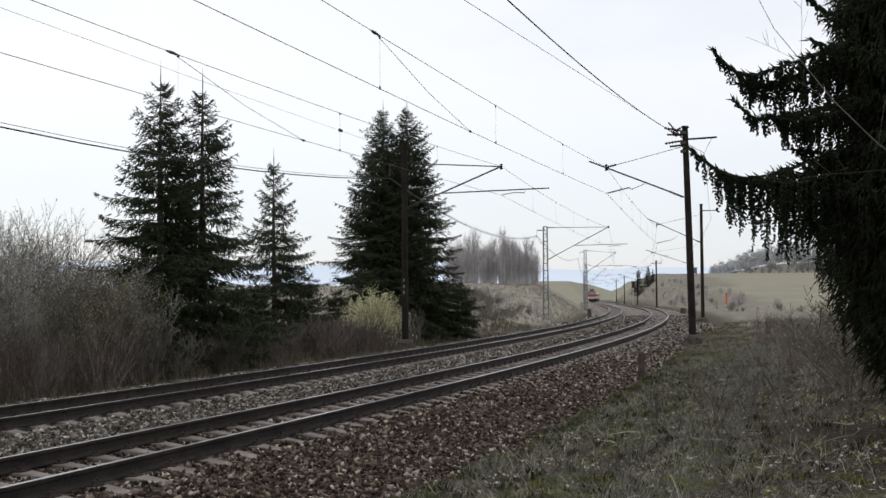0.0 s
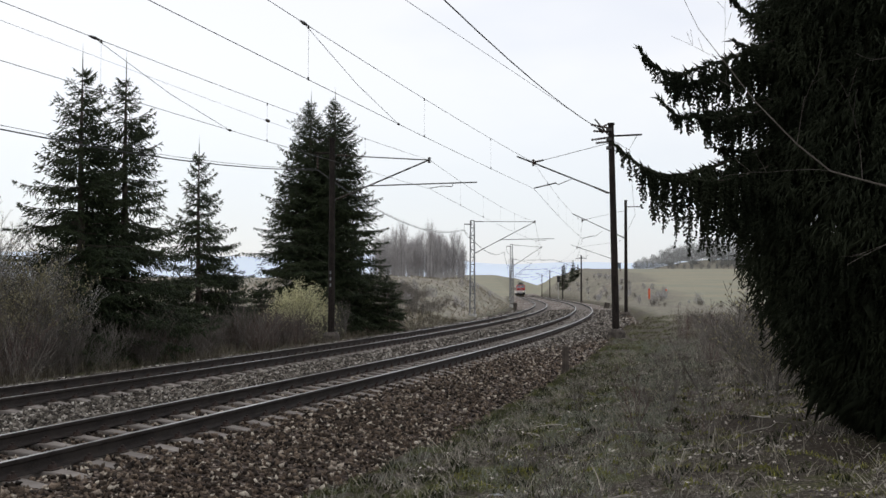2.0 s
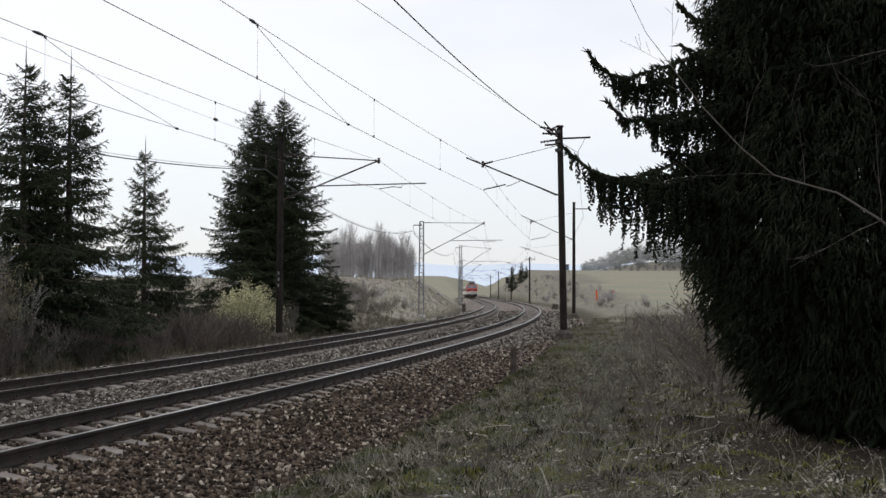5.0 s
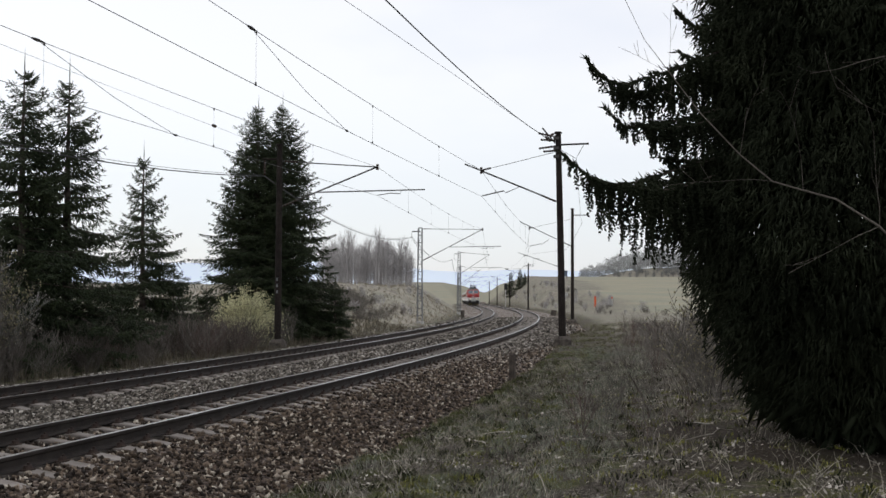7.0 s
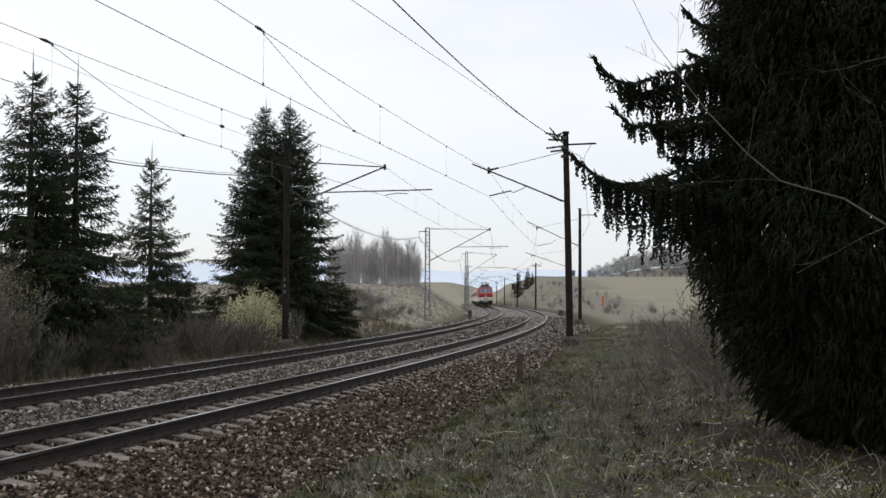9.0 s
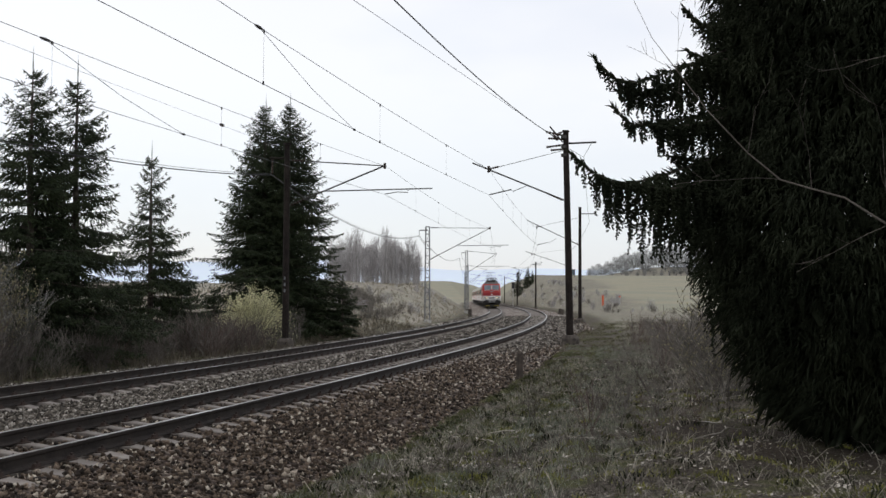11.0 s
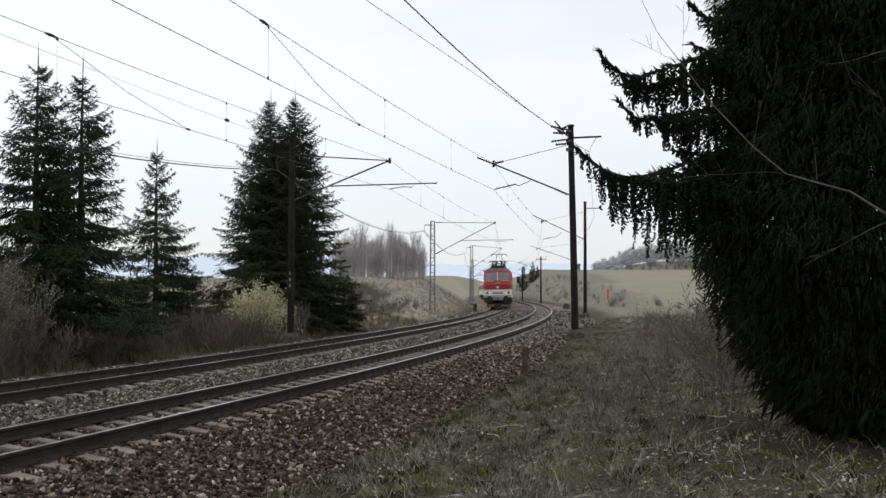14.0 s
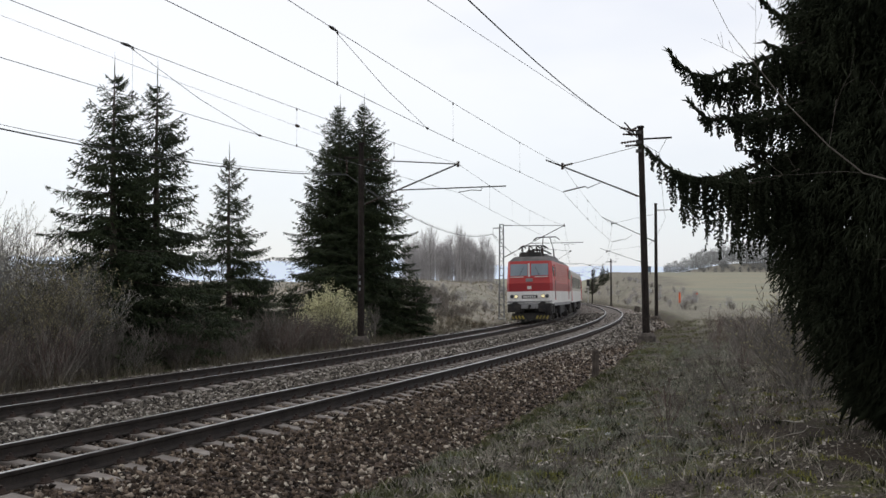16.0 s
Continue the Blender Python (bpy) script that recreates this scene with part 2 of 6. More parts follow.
M_STALK = material("bleached_stalks", (0.20, 0.18, 0.145), (0.36, 0.33, 0.275), 2.0, 0.9, per="island", spread=0.4, spec=0.1)
M_DARKTUFT = material("dark_olive_tufts", (0.016, 0.018, 0.010), (0.045, 0.050, 0.022), 1.5, 0.9, per="island", spread=0.4, spec=0.1)
M_WEED = material("dead_weed_stalks", (0.115, 0.100, 0.087), (0.21, 0.188, 0.165), 1.0, 0.95, per="island", spread=0.4, spec=0.1)
M_GREEN = material("short_green_grass", (0.062, 0.070, 0.026), (0.140, 0.148, 0.062), 1.0, 0.9, per="island", spread=0.4, spec=0.15)
M_LITTER = material("pale_dead_leaves", (0.08, 0.064, 0.05), (0.50, 0.465, 0.41), 3.0, 0.9, per="island", spread=0.5, spec=0.1)
M_MOSS = material("yellow_green_moss", (0.10, 0.105, 0.024), (0.25, 0.245, 0.06), 2.0, 0.9, per="island", spread=0.4, spec=0.1)
M_FROST = material("grey_green_lichen_grass", (0.15, 0.16, 0.125), (0.26, 0.27, 0.215), 1.5, 0.9, per="island", spread=0.4, spec=0.1)
M_RED = material("bright_red_paint", (0.46, 0.035, 0.030), (0.40, 0.030, 0.028), 0.8, 0.38, spec=0.45)
M_RED2 = material("deep_red_paint", (0.30, 0.010, 0.014), (0.26, 0.010, 0.013), 0.8, 0.38, spec=0.45)
M_PINK = material("dusty_louvre_slats", (0.62, 0.36, 0.32), (0.52, 0.26, 0.23), 1.5, 0.6)
M_WHITE = material("dirty_white_paint", (0.74, 0.73, 0.70), (0.64, 0.62, 0.59), 0.9, 0.45, third=(0.58, 0.55, 0.51))
M_COACH = material("grey_beige_coach_paint", (0.50, 0.455, 0.39), (0.42, 0.385, 0.33), 0.7, 0.5)
M_ROOF = material("sooty_grey_roof", (0.085, 0.082, 0.080), (0.16, 0.155, 0.15), 1.2, 0.8)
M_ROOF_LIGHT = material("pale_grey_roof", (0.42, 0.42, 0.41), (0.52, 0.52, 0.50), 0.8, 0.7)
M_BLACK = material("black_underframe", (0.018, 0.018, 0.019), (0.045, 0.040, 0.036), 2.5, 0.75)
M_GREY = material("grey_buffer_beam", (0.20, 0.20, 0.20), (0.28, 0.275, 0.27), 2.0, 0.6)
M_GLASS = material("tinted_window_glass", (0.16, 0.20, 0.23), (0.20, 0.24, 0.27), 0.6, 0.12, spec=0.6)
M_DARKGLASS = material("dark_coach_glass", (0.03, 0.035, 0.04), None, rough=0.1, spec=0.6)
M_YELLOW = material("yellow_warning_paint", (0.36, 0.28, 0.06), (0.20, 0.16, 0.05), 5.0, 0.7)
M_LAMP = glow("lit_headlight", (0.95, 0.80, 0.42), 0.75)
M_ORANGE = material("orange_marker_plastic", (0.75, 0.12, 0.025), (0.62, 0.10, 0.025), 3.0, 0.5)
M_PALE = material("pale_concrete", (0.38, 0.37, 0.35), (0.52, 0.51, 0.48), 4.0, 0.9, bump=0.2)
M_WOOD = material("grey_rotten_wood", (0.05, 0.042, 0.036), (0.11, 0.095, 0.08), 6.0, 0.95, bump=0.5)
M_SIGNAL = material("matt_black_signal", (0.015, 0.015, 0.016), (0.03, 0.03, 0.03), 3.0, 0.7)
M_SIGN = material("faded_sign_board", (0.10, 0.13, 0.17), (0.14, 0.17, 0.20), 2.0, 0.7)
M_PLASTIC = material("white_plastic_litter", (0.62, 0.64, 0.66), (0.48, 0.50, 0.52), 6.0, 0.5)
# Aerial haze on the hills as a pale blue colour with its own glow.
M_RIDGE = glow("haze_glow_ridge", (0.50, 0.56, 0.65), 0.75)


# ---------------------------------------------------------------- mesh tools
class Shape:
    """Collects vertices and faces of one mesh, with a material slot for each face."""

    def __init__(self):
        self.v, self.f, self.m = [], [], []

    def add(self, verts, faces, mat=0):
        k = len(self.v)
        self.v += [tuple(p) for p in verts]
        self.f += [tuple(i + k for i in f) for f in faces]
        self.m += [mat] * len(faces)

    def box(self, c, size, m=None, mat=0, bevel=0.0, taper=1.0):
        """A box with chamfered upright edges where bevel is given; taper narrows its top."""
        hx, hy, hz = (s / 2 for s in size)
        if bevel:
            b = min(bevel, hx * 0.9, hy * 0.9)
            ring = [(hx - b, -hy), (hx, -hy + b), (hx, hy - b), (hx - b, hy), (-hx + b, hy), (-hx, hy - b), (-hx, -hy + b), (-hx + b, -hy)]
        else:
            ring = [(hx, -hy), (hx, hy), (-hx, hy), (-hx, -hy)]
        k = len(ring)
        pts = [Vector((x, y, -hz)) for x, y in ring] + [Vector((x * taper, y * taper, hz)) for x, y in ring]
        m = m or Matrix.Identity(3)
        pts = [m @ p + Vector(c) for p in pts]
        faces = [(i, (i + 1) % k, (i + 1) % k + k, i + k) for i in range(k)] + [tuple(range(k - 1, -1, -1)), tuple(range(k, 2 * k))]
        self.add(pts, faces, mat)

    def tube(self, pts, radii, seg=6, mat=0, caps=True):
        pts = [Vector(p) for p in pts]
        if not hasattr(radii, "__len__"):
            radii = [radii] * len(pts)
        ring_pts, n = [], len(pts)
        for i, p in enumerate(pts):
            d = (pts[min(i + 1, n - 1)] - pts[max(i - 1, 0)])
            d = d.normalized() if d.length > 1e-9 else Vector((0, 0, 1))
            ref = Vector((0, 0, 1)) if abs(d.z) < 0.9 else Vector((1, 0, 0))
            a = d.cross(ref).normalized()
            b = d.cross(a)
            for j in range(seg):
                w = 2 * math.pi * j / seg
                ring_pts.append(p + (a * math.cos(w) + b * math.sin(w)) * radii[i])
        faces = []
        for i in range(n - 1):
            for j in range(seg):
                k = (j + 1) % seg
                faces.append((i * seg + j, i * seg + k, (i + 1) * seg + k, (i + 1) * seg + j))
        if caps:
            faces += [tuple(range(seg - 1, -1, -1)), tuple(range((n - 1) * seg, n * seg))]
        self.add(ring_pts, faces, mat)

    def prism(self, profile, y0, y1, mat=0, axis="y"):
        """A closed profile of (a, z) drawn along an axis."""
        k = len(profile)
        if axis == "y":
            pts = [(a, y0, z) for a, z in profile] + [(a, y1, z) for a, z in profile]
        else:
            pts = [(y0, a, z) for a, z in profile] + [(y1, a, z) for a, z in profile]
        faces = [(i, (i + 1) % k, (i + 1) % k + k, i + k) for i in range(k)] + [tuple(range(k - 1, -1, -1)), tuple(range(k, 2 * k))]
        self.add(pts, faces, mat)

    def mesh(self, name, mats, smooth=False):
        me = bpy.data.meshes.new(name)
        me.from_pydata(self.v, [], self.f)
        for m in mats if isinstance(mats, (list, tuple)) else [mats]:
            me.materials.append(m)
        me.polygons.foreach_set("material_index", self.m)
        if smooth:
            me.polygons.foreach_set("use_smooth", [True] * len(me.polygons))
        bm = bmesh.new()
        bm.from_mesh(me)
        bmesh.ops.recalc_face_normals(bm, faces=bm.faces)
        bm.to_mesh(me)
        bm.free()
        return me


def triangles(name, verts, faces, mat):
    """A mesh from arrays of vertices and triangles."""
    me = bpy.data.meshes.new(name)
    k = len(faces)
    me.vertices.add(len(verts))
    me.vertices.foreach_set("co", np.asarray(verts, dtype=np.float32).ravel())
    me.loops.add(3 * k)
    me.loops.foreach_set("vertex_index", np.asarray(faces, dtype=np.int32).ravel())
    me.polygons.add(k)
    me.polygons.foreach_set("loop_start", np.arange(0, 3 * k, 3, dtype=np.int32))
    me.materials.append(mat)
    me.update(calc_edges=True)
    return me


def part(name, shape, mats, parent=None, label="", smooth=False):
    ob = new(name, shape.mesh(name, mats, smooth) if isinstance(shape, Shape) else shape)
    if parent:
        ob.parent = parent
    if label:
        ob["label"] = label
    return ob


def spindles(p, d, length, radius):
    """Many small tapered sprays: two three-sided cones joined at their widest ring."""
    p, d = np.asarray(p, float), np.asarray(d, float)
    d = d / (np.linalg.norm(d, axis=1, keepdims=True) + 1e-9)
    ref = np.where(np.abs(d[:, 2:3]) < 0.9, np.array([[0, 0, 1.0]]), np.array([[1.0, 0, 0]]))
    a = np.cross(d, ref)
    a /= np.linalg.norm(a, axis=1, keepdims=True) + 1e-9
    b = np.cross(d, a)
    length, radius = np.asarray(length)[:, None], np.asarray(radius)[:, None]
    mid = p + d * length * 0.35
    ring = [mid + (a * math.cos(w) + b * math.sin(w)) * radius for w in (0, 2.094, 4.189)]
    v = np.stack([p, *ring, p + d * length], axis=1)
    f = np.array([(0, 2, 1), (0, 3, 2), (0, 1, 3), (4, 1, 2), (4, 2, 3), (4, 3, 1)])
    faces = (np.arange(len(p)) * 5)[:, None, None] + f[None]
    return v.reshape(-1, 3), faces.reshape(-1, 3)


# ---------------------------------------------------------------- the line of the railway
# The middle of the main (outer) track: its curvature is a polynomial of the distance s in hundreds of metres.
X0, HEAD0, CURVE = -8.6848, 0.390632, (-0.00239854, 0.000807219, 0.000427952, -0.000159714, 7.05346e-06)
GRADE, GRADE2 = -0.555738, -0.0216424
SPACING, LOWER, CANT = 4.607, -0.0675, 0.034
S_STEP, S_MIN, S_MAX = 0.5, -60.0, 700.0
S = np.arange(S_MIN, S_MAX, S_STEP)
_q = np.clip(S, -12.0, 505.0) / 100
_k = sum(c * _q ** i for i, c in enumerate(CURVE))
_k = np.where(S > 408, np.where(S < 440, 0.0016, 0.0), _k)
_i0 = int(round(-S_MIN / S_STEP))
HEADING = np.cumsum(_k) * S_STEP
HEADING += HEAD0 - HEADING[_i0]
LINE_X = np.cumsum(np.sin(HEADING)) * S_STEP
LINE_Y = np.cumsum(np.cos(HEADING)) * S_STEP
LINE_X += X0 - LINE_X[_i0]
LINE_Y -= LINE_Y[_i0]


def rail_z(s):
    s = np.clip(s, -12.0, 520.0)
    return GRADE * s / 100 + GRADE2 * (s / 100) ** 2


def along(s, n=0.0, z=0.0):
    """The place at distance s, n metres to the right of the main track's middle, z above its rails."""
    x, y, a = np.interp(s, S, LINE_X), np.interp(s, S, LINE_Y), np.interp(s, S, HEADING)
    return Vector((x + n * math.cos(a), y - n * math.sin(a), float(rail_z(s)) + z))


def heading(s):
    return float(np.interp(s, S, HEADING))


def turned(s, n=0.0, z=0.0):
    """The pose there, with its y axis along the track."""
    p = along(s, n, z)
    return pose(p.x, p.y, p.z, 0, 0, -math.degrees(heading(s)))


def track_coords(x, y):
    """s and n of many places, by the nearest metre of the line."""
    lx, ly, la, ls = LINE_X[::2], LINE_Y[::2], HEADING[::2], S[::2]
    x, y = np.asarray(x, float), np.asarray(y, float)
    s, n = np.empty_like(x), np.empty_like(x)
    for i in range(0, len(x), 4000):
        px, py = x[i:i + 4000, None], y[i:i + 4000, None]
        j = np.argmin((px - lx) ** 2 + (py - ly) ** 2, axis=1)
        dx, dy = x[i:i + 4000] - lx[j], y[i:i + 4000] - ly[j]
        s[i:i + 4000] = ls[j] + dx * np.sin(la[j]) + dy * np.cos(la[j])
        n[i:i + 4000] = dx * np.cos(la[j]) - dy * np.sin(la[j])
    return s, n


def step(a, b, x):
    t = np.clip((x - a) / (b - a), 0, 1)
    return t * t * (3 - 2 * t)


def rough_noise(x, y, size, seed):
    """Cheap smooth unevenness of a given size."""
    r = np.random.RandomState(seed)
    out = np.zeros_like(x)
    for i in range(5):
        w, ph, k = r.uniform(0, 6.28), r.uniform(0, 6.28), (1 + 0.6 * i) * 6.28 / size
        out += np.sin((x * math.cos(w) + y * math.sin(w)) * k + ph + 1.3 * np.sin((y * math.cos(w) - x * math.sin(w)) * k * 0.6 + ph * 2)) / (1 + 0.6 * i)
    return out / 2.2


def land(x, y):
    """Height of the ground, its share of field and of scrub."""
    x, y = np.asarray(x, float), np.asarray(y, float)
    s, n = track_coords(x, y)
    zt = rail_z(s)
    # natural surface: a gentle rise on the field side, a bank on the other, a rising plain beyond
    right = -0.7 + 0.034 * np.clip(y - 132, 0, 235)
    right += 5.5 * step(395, 460, y) * step(0.24, 0.33, x / np.maximum(y, 1))
    bank = 2.35 * step(56, 120, y) + 0.22 * rough_noise(x, y, 23.0, 5)
    bank = bank * step(300, 215, y) - 5.0 * step(215, 300, y) - 1.35 * step(62, 50, y)
    far = -5.5 + (7.0 + 8.5 * step(0.0, 0.08, x / np.maximum(y, 1))) * step(420, 950, y) + 4.0 * step(900, 2400, y)
    right = np.where(y > 470, right + (far - right) * step(470, 800, y), right)
    left = np.where(y > 250, bank + (far - bank) * step(250, 520, y), bank)
    # cut back along the line
    base_r = -0.47 + 0.30 * step(24, 46, s) + 0.10 * step(3.6, 9, n) * step(30, 10, s) + 0.20 * step(4.0, 8.0, n)
    cut_r = zt + base_r + (0.42 + 0.4 * step(200, 260, s)) * np.clip(n - 9.0 + 4.3 * step(190, 240, s), 0, 60)
    z_r = np.where(s > 90, np.minimum(np.maximum(right, zt + base_r), cut_r), zt + base_r + (right - zt - base_r) * step(12, 45, n))
    base_l = -0.50 - 0.25 * step(-8.5, -13, n) * step(70, 50, s)
    cut_l = zt + base_l + (0.24 + 0.40 * step(105, 150, s)) * np.clip(-n - 9.6, 0, 60)
    z_l = np.where(s > 60, np.minimum(np.maximum(left, zt + base_l - 5.0 * step(150, 210, s) * step(14, 30, -n)), cut_l), zt + base_l + (left - zt - base_l) * step(9, 22, -n))
    z = np.where(n > -2.3, z_r, z_l)
    bed = np.where(y > 58, step(-9.4, -8.2, n) * step(4.9, 3.9, n), step(-7.9, -7.1, n) * step(3.6, 2.8, n))
    z = z * (1 - bed) + (zt - 0.75) * bed
    open_ground = 1 - step(-9.0, -8.0, n) * step(3.4, 2.6, n)
    z = z + open_ground * (0.06 * rough_noise(x, y, 1.1, 2) + 0.07 * rough_noise(x, y, 6.0, 3))
    field = np.where(n > 0, step(13, 19, n + 2.5 * rough_noise(x, y, 40.0, 7) - 12 * step(190, 260, y)) * step(95, 125, y) * (1 - step(380, 400, y) * step(0.2, 0.28, x / np.maximum(y, 1))), step(-26, -40, n) * step(90, 60, y))
    field = np.maximum(field, step(300, 420, y) * (np.abs(n) > 40) * (1 - step(330, 350, y) * step(0.2, 0.26, x / np.maximum(y, 1))))
    field = np.maximum(field, step(430, 480, y) * (1 - step(0.22, 0.26, x / np.maximum(y, 1)) * step(560, 520, y)))
    scrub = np.where(n > 0, 0.68 * step(26, 75, y), step(50, 75, y)) * step(4.3, 6.5, np.where(n > 0, n, -n - 4.0))
    return z, field, scrub


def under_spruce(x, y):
    """Share of fallen needles and painted shade on the ground below the large near spruce."""
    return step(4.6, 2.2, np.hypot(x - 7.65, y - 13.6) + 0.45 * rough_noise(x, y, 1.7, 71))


def ground_at(x, y):
    return float(land(np.array([x]), np.array([y]))[0][0])


def graded(parts):
    out = [parts[0][0]]
    for a, b, st in parts:
        k = max(1, int(round((b - a) / st)))
        out += [a + (b - a) * (i + 1) / k for i in range(k)]
    return np.array(out)


def build_ground():
    gx = graded([(-4200, -900, 300), (-900, -200, 50), (-200, -60, 10), (-60, -24, 2.0), (-24, 30, 0.6), (30, 90, 1.3), (90, 220, 8), (220, 900, 40), (900, 4200, 300)])
    gy = graded([(-1500, -100, 200), (-100, -10, 10), (-10, 6, 1.0), (6, 60, 0.6), (60, 320, 1.5), (320, 560, 6), (560, 1400, 40), (1400, 4400, 250)])
    xx, yy = np.meshgrid(gx, gy)
    x, y = xx.ravel(), yy.ravel()
    z, field, scrub = land(x, y)
    w, hgt = len(gx), len(gy)
    i = (np.arange(hgt - 1)[:, None] * w + np.arange(w - 1)[None]).ravel()
    faces = np.concatenate([np.stack([i, i + 1, i + w + 1], 1), np.stack([i, i + w + 1, i + w], 1)])
    me = triangles("ground", np.stack([x, y, z], 1), faces, M_GROUND)
    duff_shade = 0.75 * under_spruce(x, y)
    for key, val in (("field", field), ("scrub", scrub), ("duff_shade", duff_shade)):
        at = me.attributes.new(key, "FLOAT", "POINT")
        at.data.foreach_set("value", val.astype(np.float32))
    me.polygons.foreach_set("use_smooth", [True] * len(me.polygons))
    return tagged(new("ground", me), "dry spring grass verge, banks and pale fields", "ground", kind="structure")


build_ground()


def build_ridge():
    """Blue hills along the horizon; haze is put into their glowing colour."""
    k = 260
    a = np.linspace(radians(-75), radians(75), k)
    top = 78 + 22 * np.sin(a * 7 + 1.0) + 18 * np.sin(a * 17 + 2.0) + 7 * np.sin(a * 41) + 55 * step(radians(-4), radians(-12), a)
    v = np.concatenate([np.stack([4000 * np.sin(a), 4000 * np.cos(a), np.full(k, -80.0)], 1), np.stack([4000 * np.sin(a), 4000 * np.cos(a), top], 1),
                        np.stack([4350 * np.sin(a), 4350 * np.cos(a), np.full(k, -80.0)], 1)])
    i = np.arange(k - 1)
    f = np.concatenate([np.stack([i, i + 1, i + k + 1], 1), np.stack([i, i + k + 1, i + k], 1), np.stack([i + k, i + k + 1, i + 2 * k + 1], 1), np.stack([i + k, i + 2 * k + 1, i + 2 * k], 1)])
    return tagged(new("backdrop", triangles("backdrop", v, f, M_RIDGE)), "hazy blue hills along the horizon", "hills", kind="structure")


build_ridge()

# ---------------------------------------------------------------- ballast, rails, sleepers
BED = [(-8.3, -0.78), (-7.8, -0.60), (-7.2, -0.40), (-6.7, -0.26), (-6.2, -0.235), (-5.9, -0.258), (-5.3, -0.31), (-4.6, -0.32), (-3.9, -0.31), (-3.2, -0.255), (-2.7, -0.24), (-2.2, -0.22),
       (-1.6, -0.22), (-1.25, -0.215), (-0.95, -0.19), (-0.5, -0.25), (0.0, -0.255), (0.5, -0.25), (0.95, -0.185), (1.3, -0.215), (1.6, -0.25), (2.1, -0.33), (2.6, -0.40), (3.1, -0.50), (3.7, -0.58), (4.3, -0.80)]
BED_N, BED_Z = np.array([b[0] for b in BED]), np.array([b[1] for b in BED])


def bed_height(n, s, x, y):
    lift = 0.22 * step(26, 46, s) * step(1.7, 3.0, n)
    return np.interp(n, BED_N, BED_Z) + lift + 0.010 * rough_noise(x, y, 0.6, 11) + 0.012 * rough_noise(x, y, 2.3, 12)


def build_ballast():
    ss = graded([(-40, 4, 2.0), (4, 60, 0.4), (60, 200, 1.5), (200, 600, 5)])
    nn = np.unique(np.concatenate([BED_N, np.arange(-8.2, 4.1, 0.22)]))
    px, py, a = np.interp(ss, S, LINE_X), np.interp(ss, S, LINE_Y), np.interp(ss, S, HEADING)
    x = px[:, None] + nn[None] * np.cos(a)[:, None]
    y = py[:, None] - nn[None] * np.sin(a)[:, None]
    sv, nv = np.repeat(ss, len(nn)), np.tile(nn, len(ss))
    z = rail_z(sv) + bed_height(nv, sv, x.ravel(), y.ravel())
    w = len(nn)
    i = (np.arange(len(ss) - 1)[:, None] * w + np.arange(w - 1)[None]).ravel()
    f = np.concatenate([np.stack([i, i + 1, i + w + 1], 1), np.stack([i, i + w + 1, i + w], 1)])
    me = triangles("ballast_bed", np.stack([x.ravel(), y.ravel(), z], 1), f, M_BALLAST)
    # Cleaner grey stone between the tracks; paler all over from 20 to 48 m.
    at = me.attributes.new("paleness", "FLOAT", "POINT")
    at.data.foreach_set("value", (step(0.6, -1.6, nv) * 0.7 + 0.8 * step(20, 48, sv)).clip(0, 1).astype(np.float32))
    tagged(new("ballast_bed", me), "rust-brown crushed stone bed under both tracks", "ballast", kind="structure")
    # loose stones
    r = np.random.RandomState(4)
    groups = {True: ([], []), False: ([], [])}
    cube = np.array([(-1, -1, -1), (1, -1, -1), (1, 1, -1), (-1, 1, -1), (-1, -1, 1), (1, -1, 1), (1, 1, 1), (-1, 1, 1)], float)
    cf = np.array([(0, 2, 1), (0, 3, 2), (4, 5, 6), (4, 6, 7), (0, 1, 5), (0, 5, 4), (1, 2, 6), (1, 6, 5), (2, 3, 7), (2, 7, 6), (3, 0, 4), (3, 4, 7)])
    octa = np.array([(1, 0, 0), (-1, 0, 0), (0, 1, 0), (0, -1, 0), (0, 0, 1), (0, 0, -1)], float) * 1.25
    of = np.array([(0, 2, 4), (2, 1, 4), (1, 3, 4), (3, 0, 4), (2, 0, 5), (1, 2, 5), (3, 1, 5), (0, 3, 5)])
    for s0, s1, dens, size, tv, tf in ((7.5, 20, 400, 0.029, octa, of), (20, 34, 210, 0.031, octa, of), (34, 62, 90, 0.036, octa, of), (62, 110, 16, 0.06, octa, of)):
        k = int((s1 - s0) * 11.0 * dens)
        s, n = r.uniform(s0, s1, k), r.uniform(-7.3, 4.3, k)
        near_rail = np.min(np.abs(n[:, None] - np.array([-0.75, 0.75, -SPACING - 0.75, -SPACING + 0.75])[None]), axis=1) < 0.11
        ph = np.abs((s / 0.625) % 1.0 - 0.5)
        under = ((np.abs(n) < 1.22) | (np.abs(n + SPACING) < 1.22)) & (ph > 0.32)
        edge = (n > 3.5) & (r.uniform(0, 1, k) < (n - 3.5) / 0.8)
        keep = ~(near_rail | under | edge)
        s, n = s[keep], n[keep]
        k = len(s)
        px, py, a = np.interp(s, S, LINE_X), np.interp(s, S, LINE_Y), np.interp(s, S, HEADING)
        x, y = px + n * np.cos(a), py - n * np.sin(a)
        z = rail_z(s) + bed_height(n, s, x, y)
        sz = size * r.uniform(0.55, 1.35, k)
        z = z + sz * r.uniform(-0.45, 0.6, k)
        t = tv[None] * (1 + r.uniform(-0.5, 0.4, (k, *tv.shape)))
        t = t * (sz[:, None] * r.uniform(0.5, 1.25, (k, 3)))[:, None, :]
        q = r.normal(size=(k, 4))
        q /= np.linalg.norm(q, axis=1, keepdims=True)
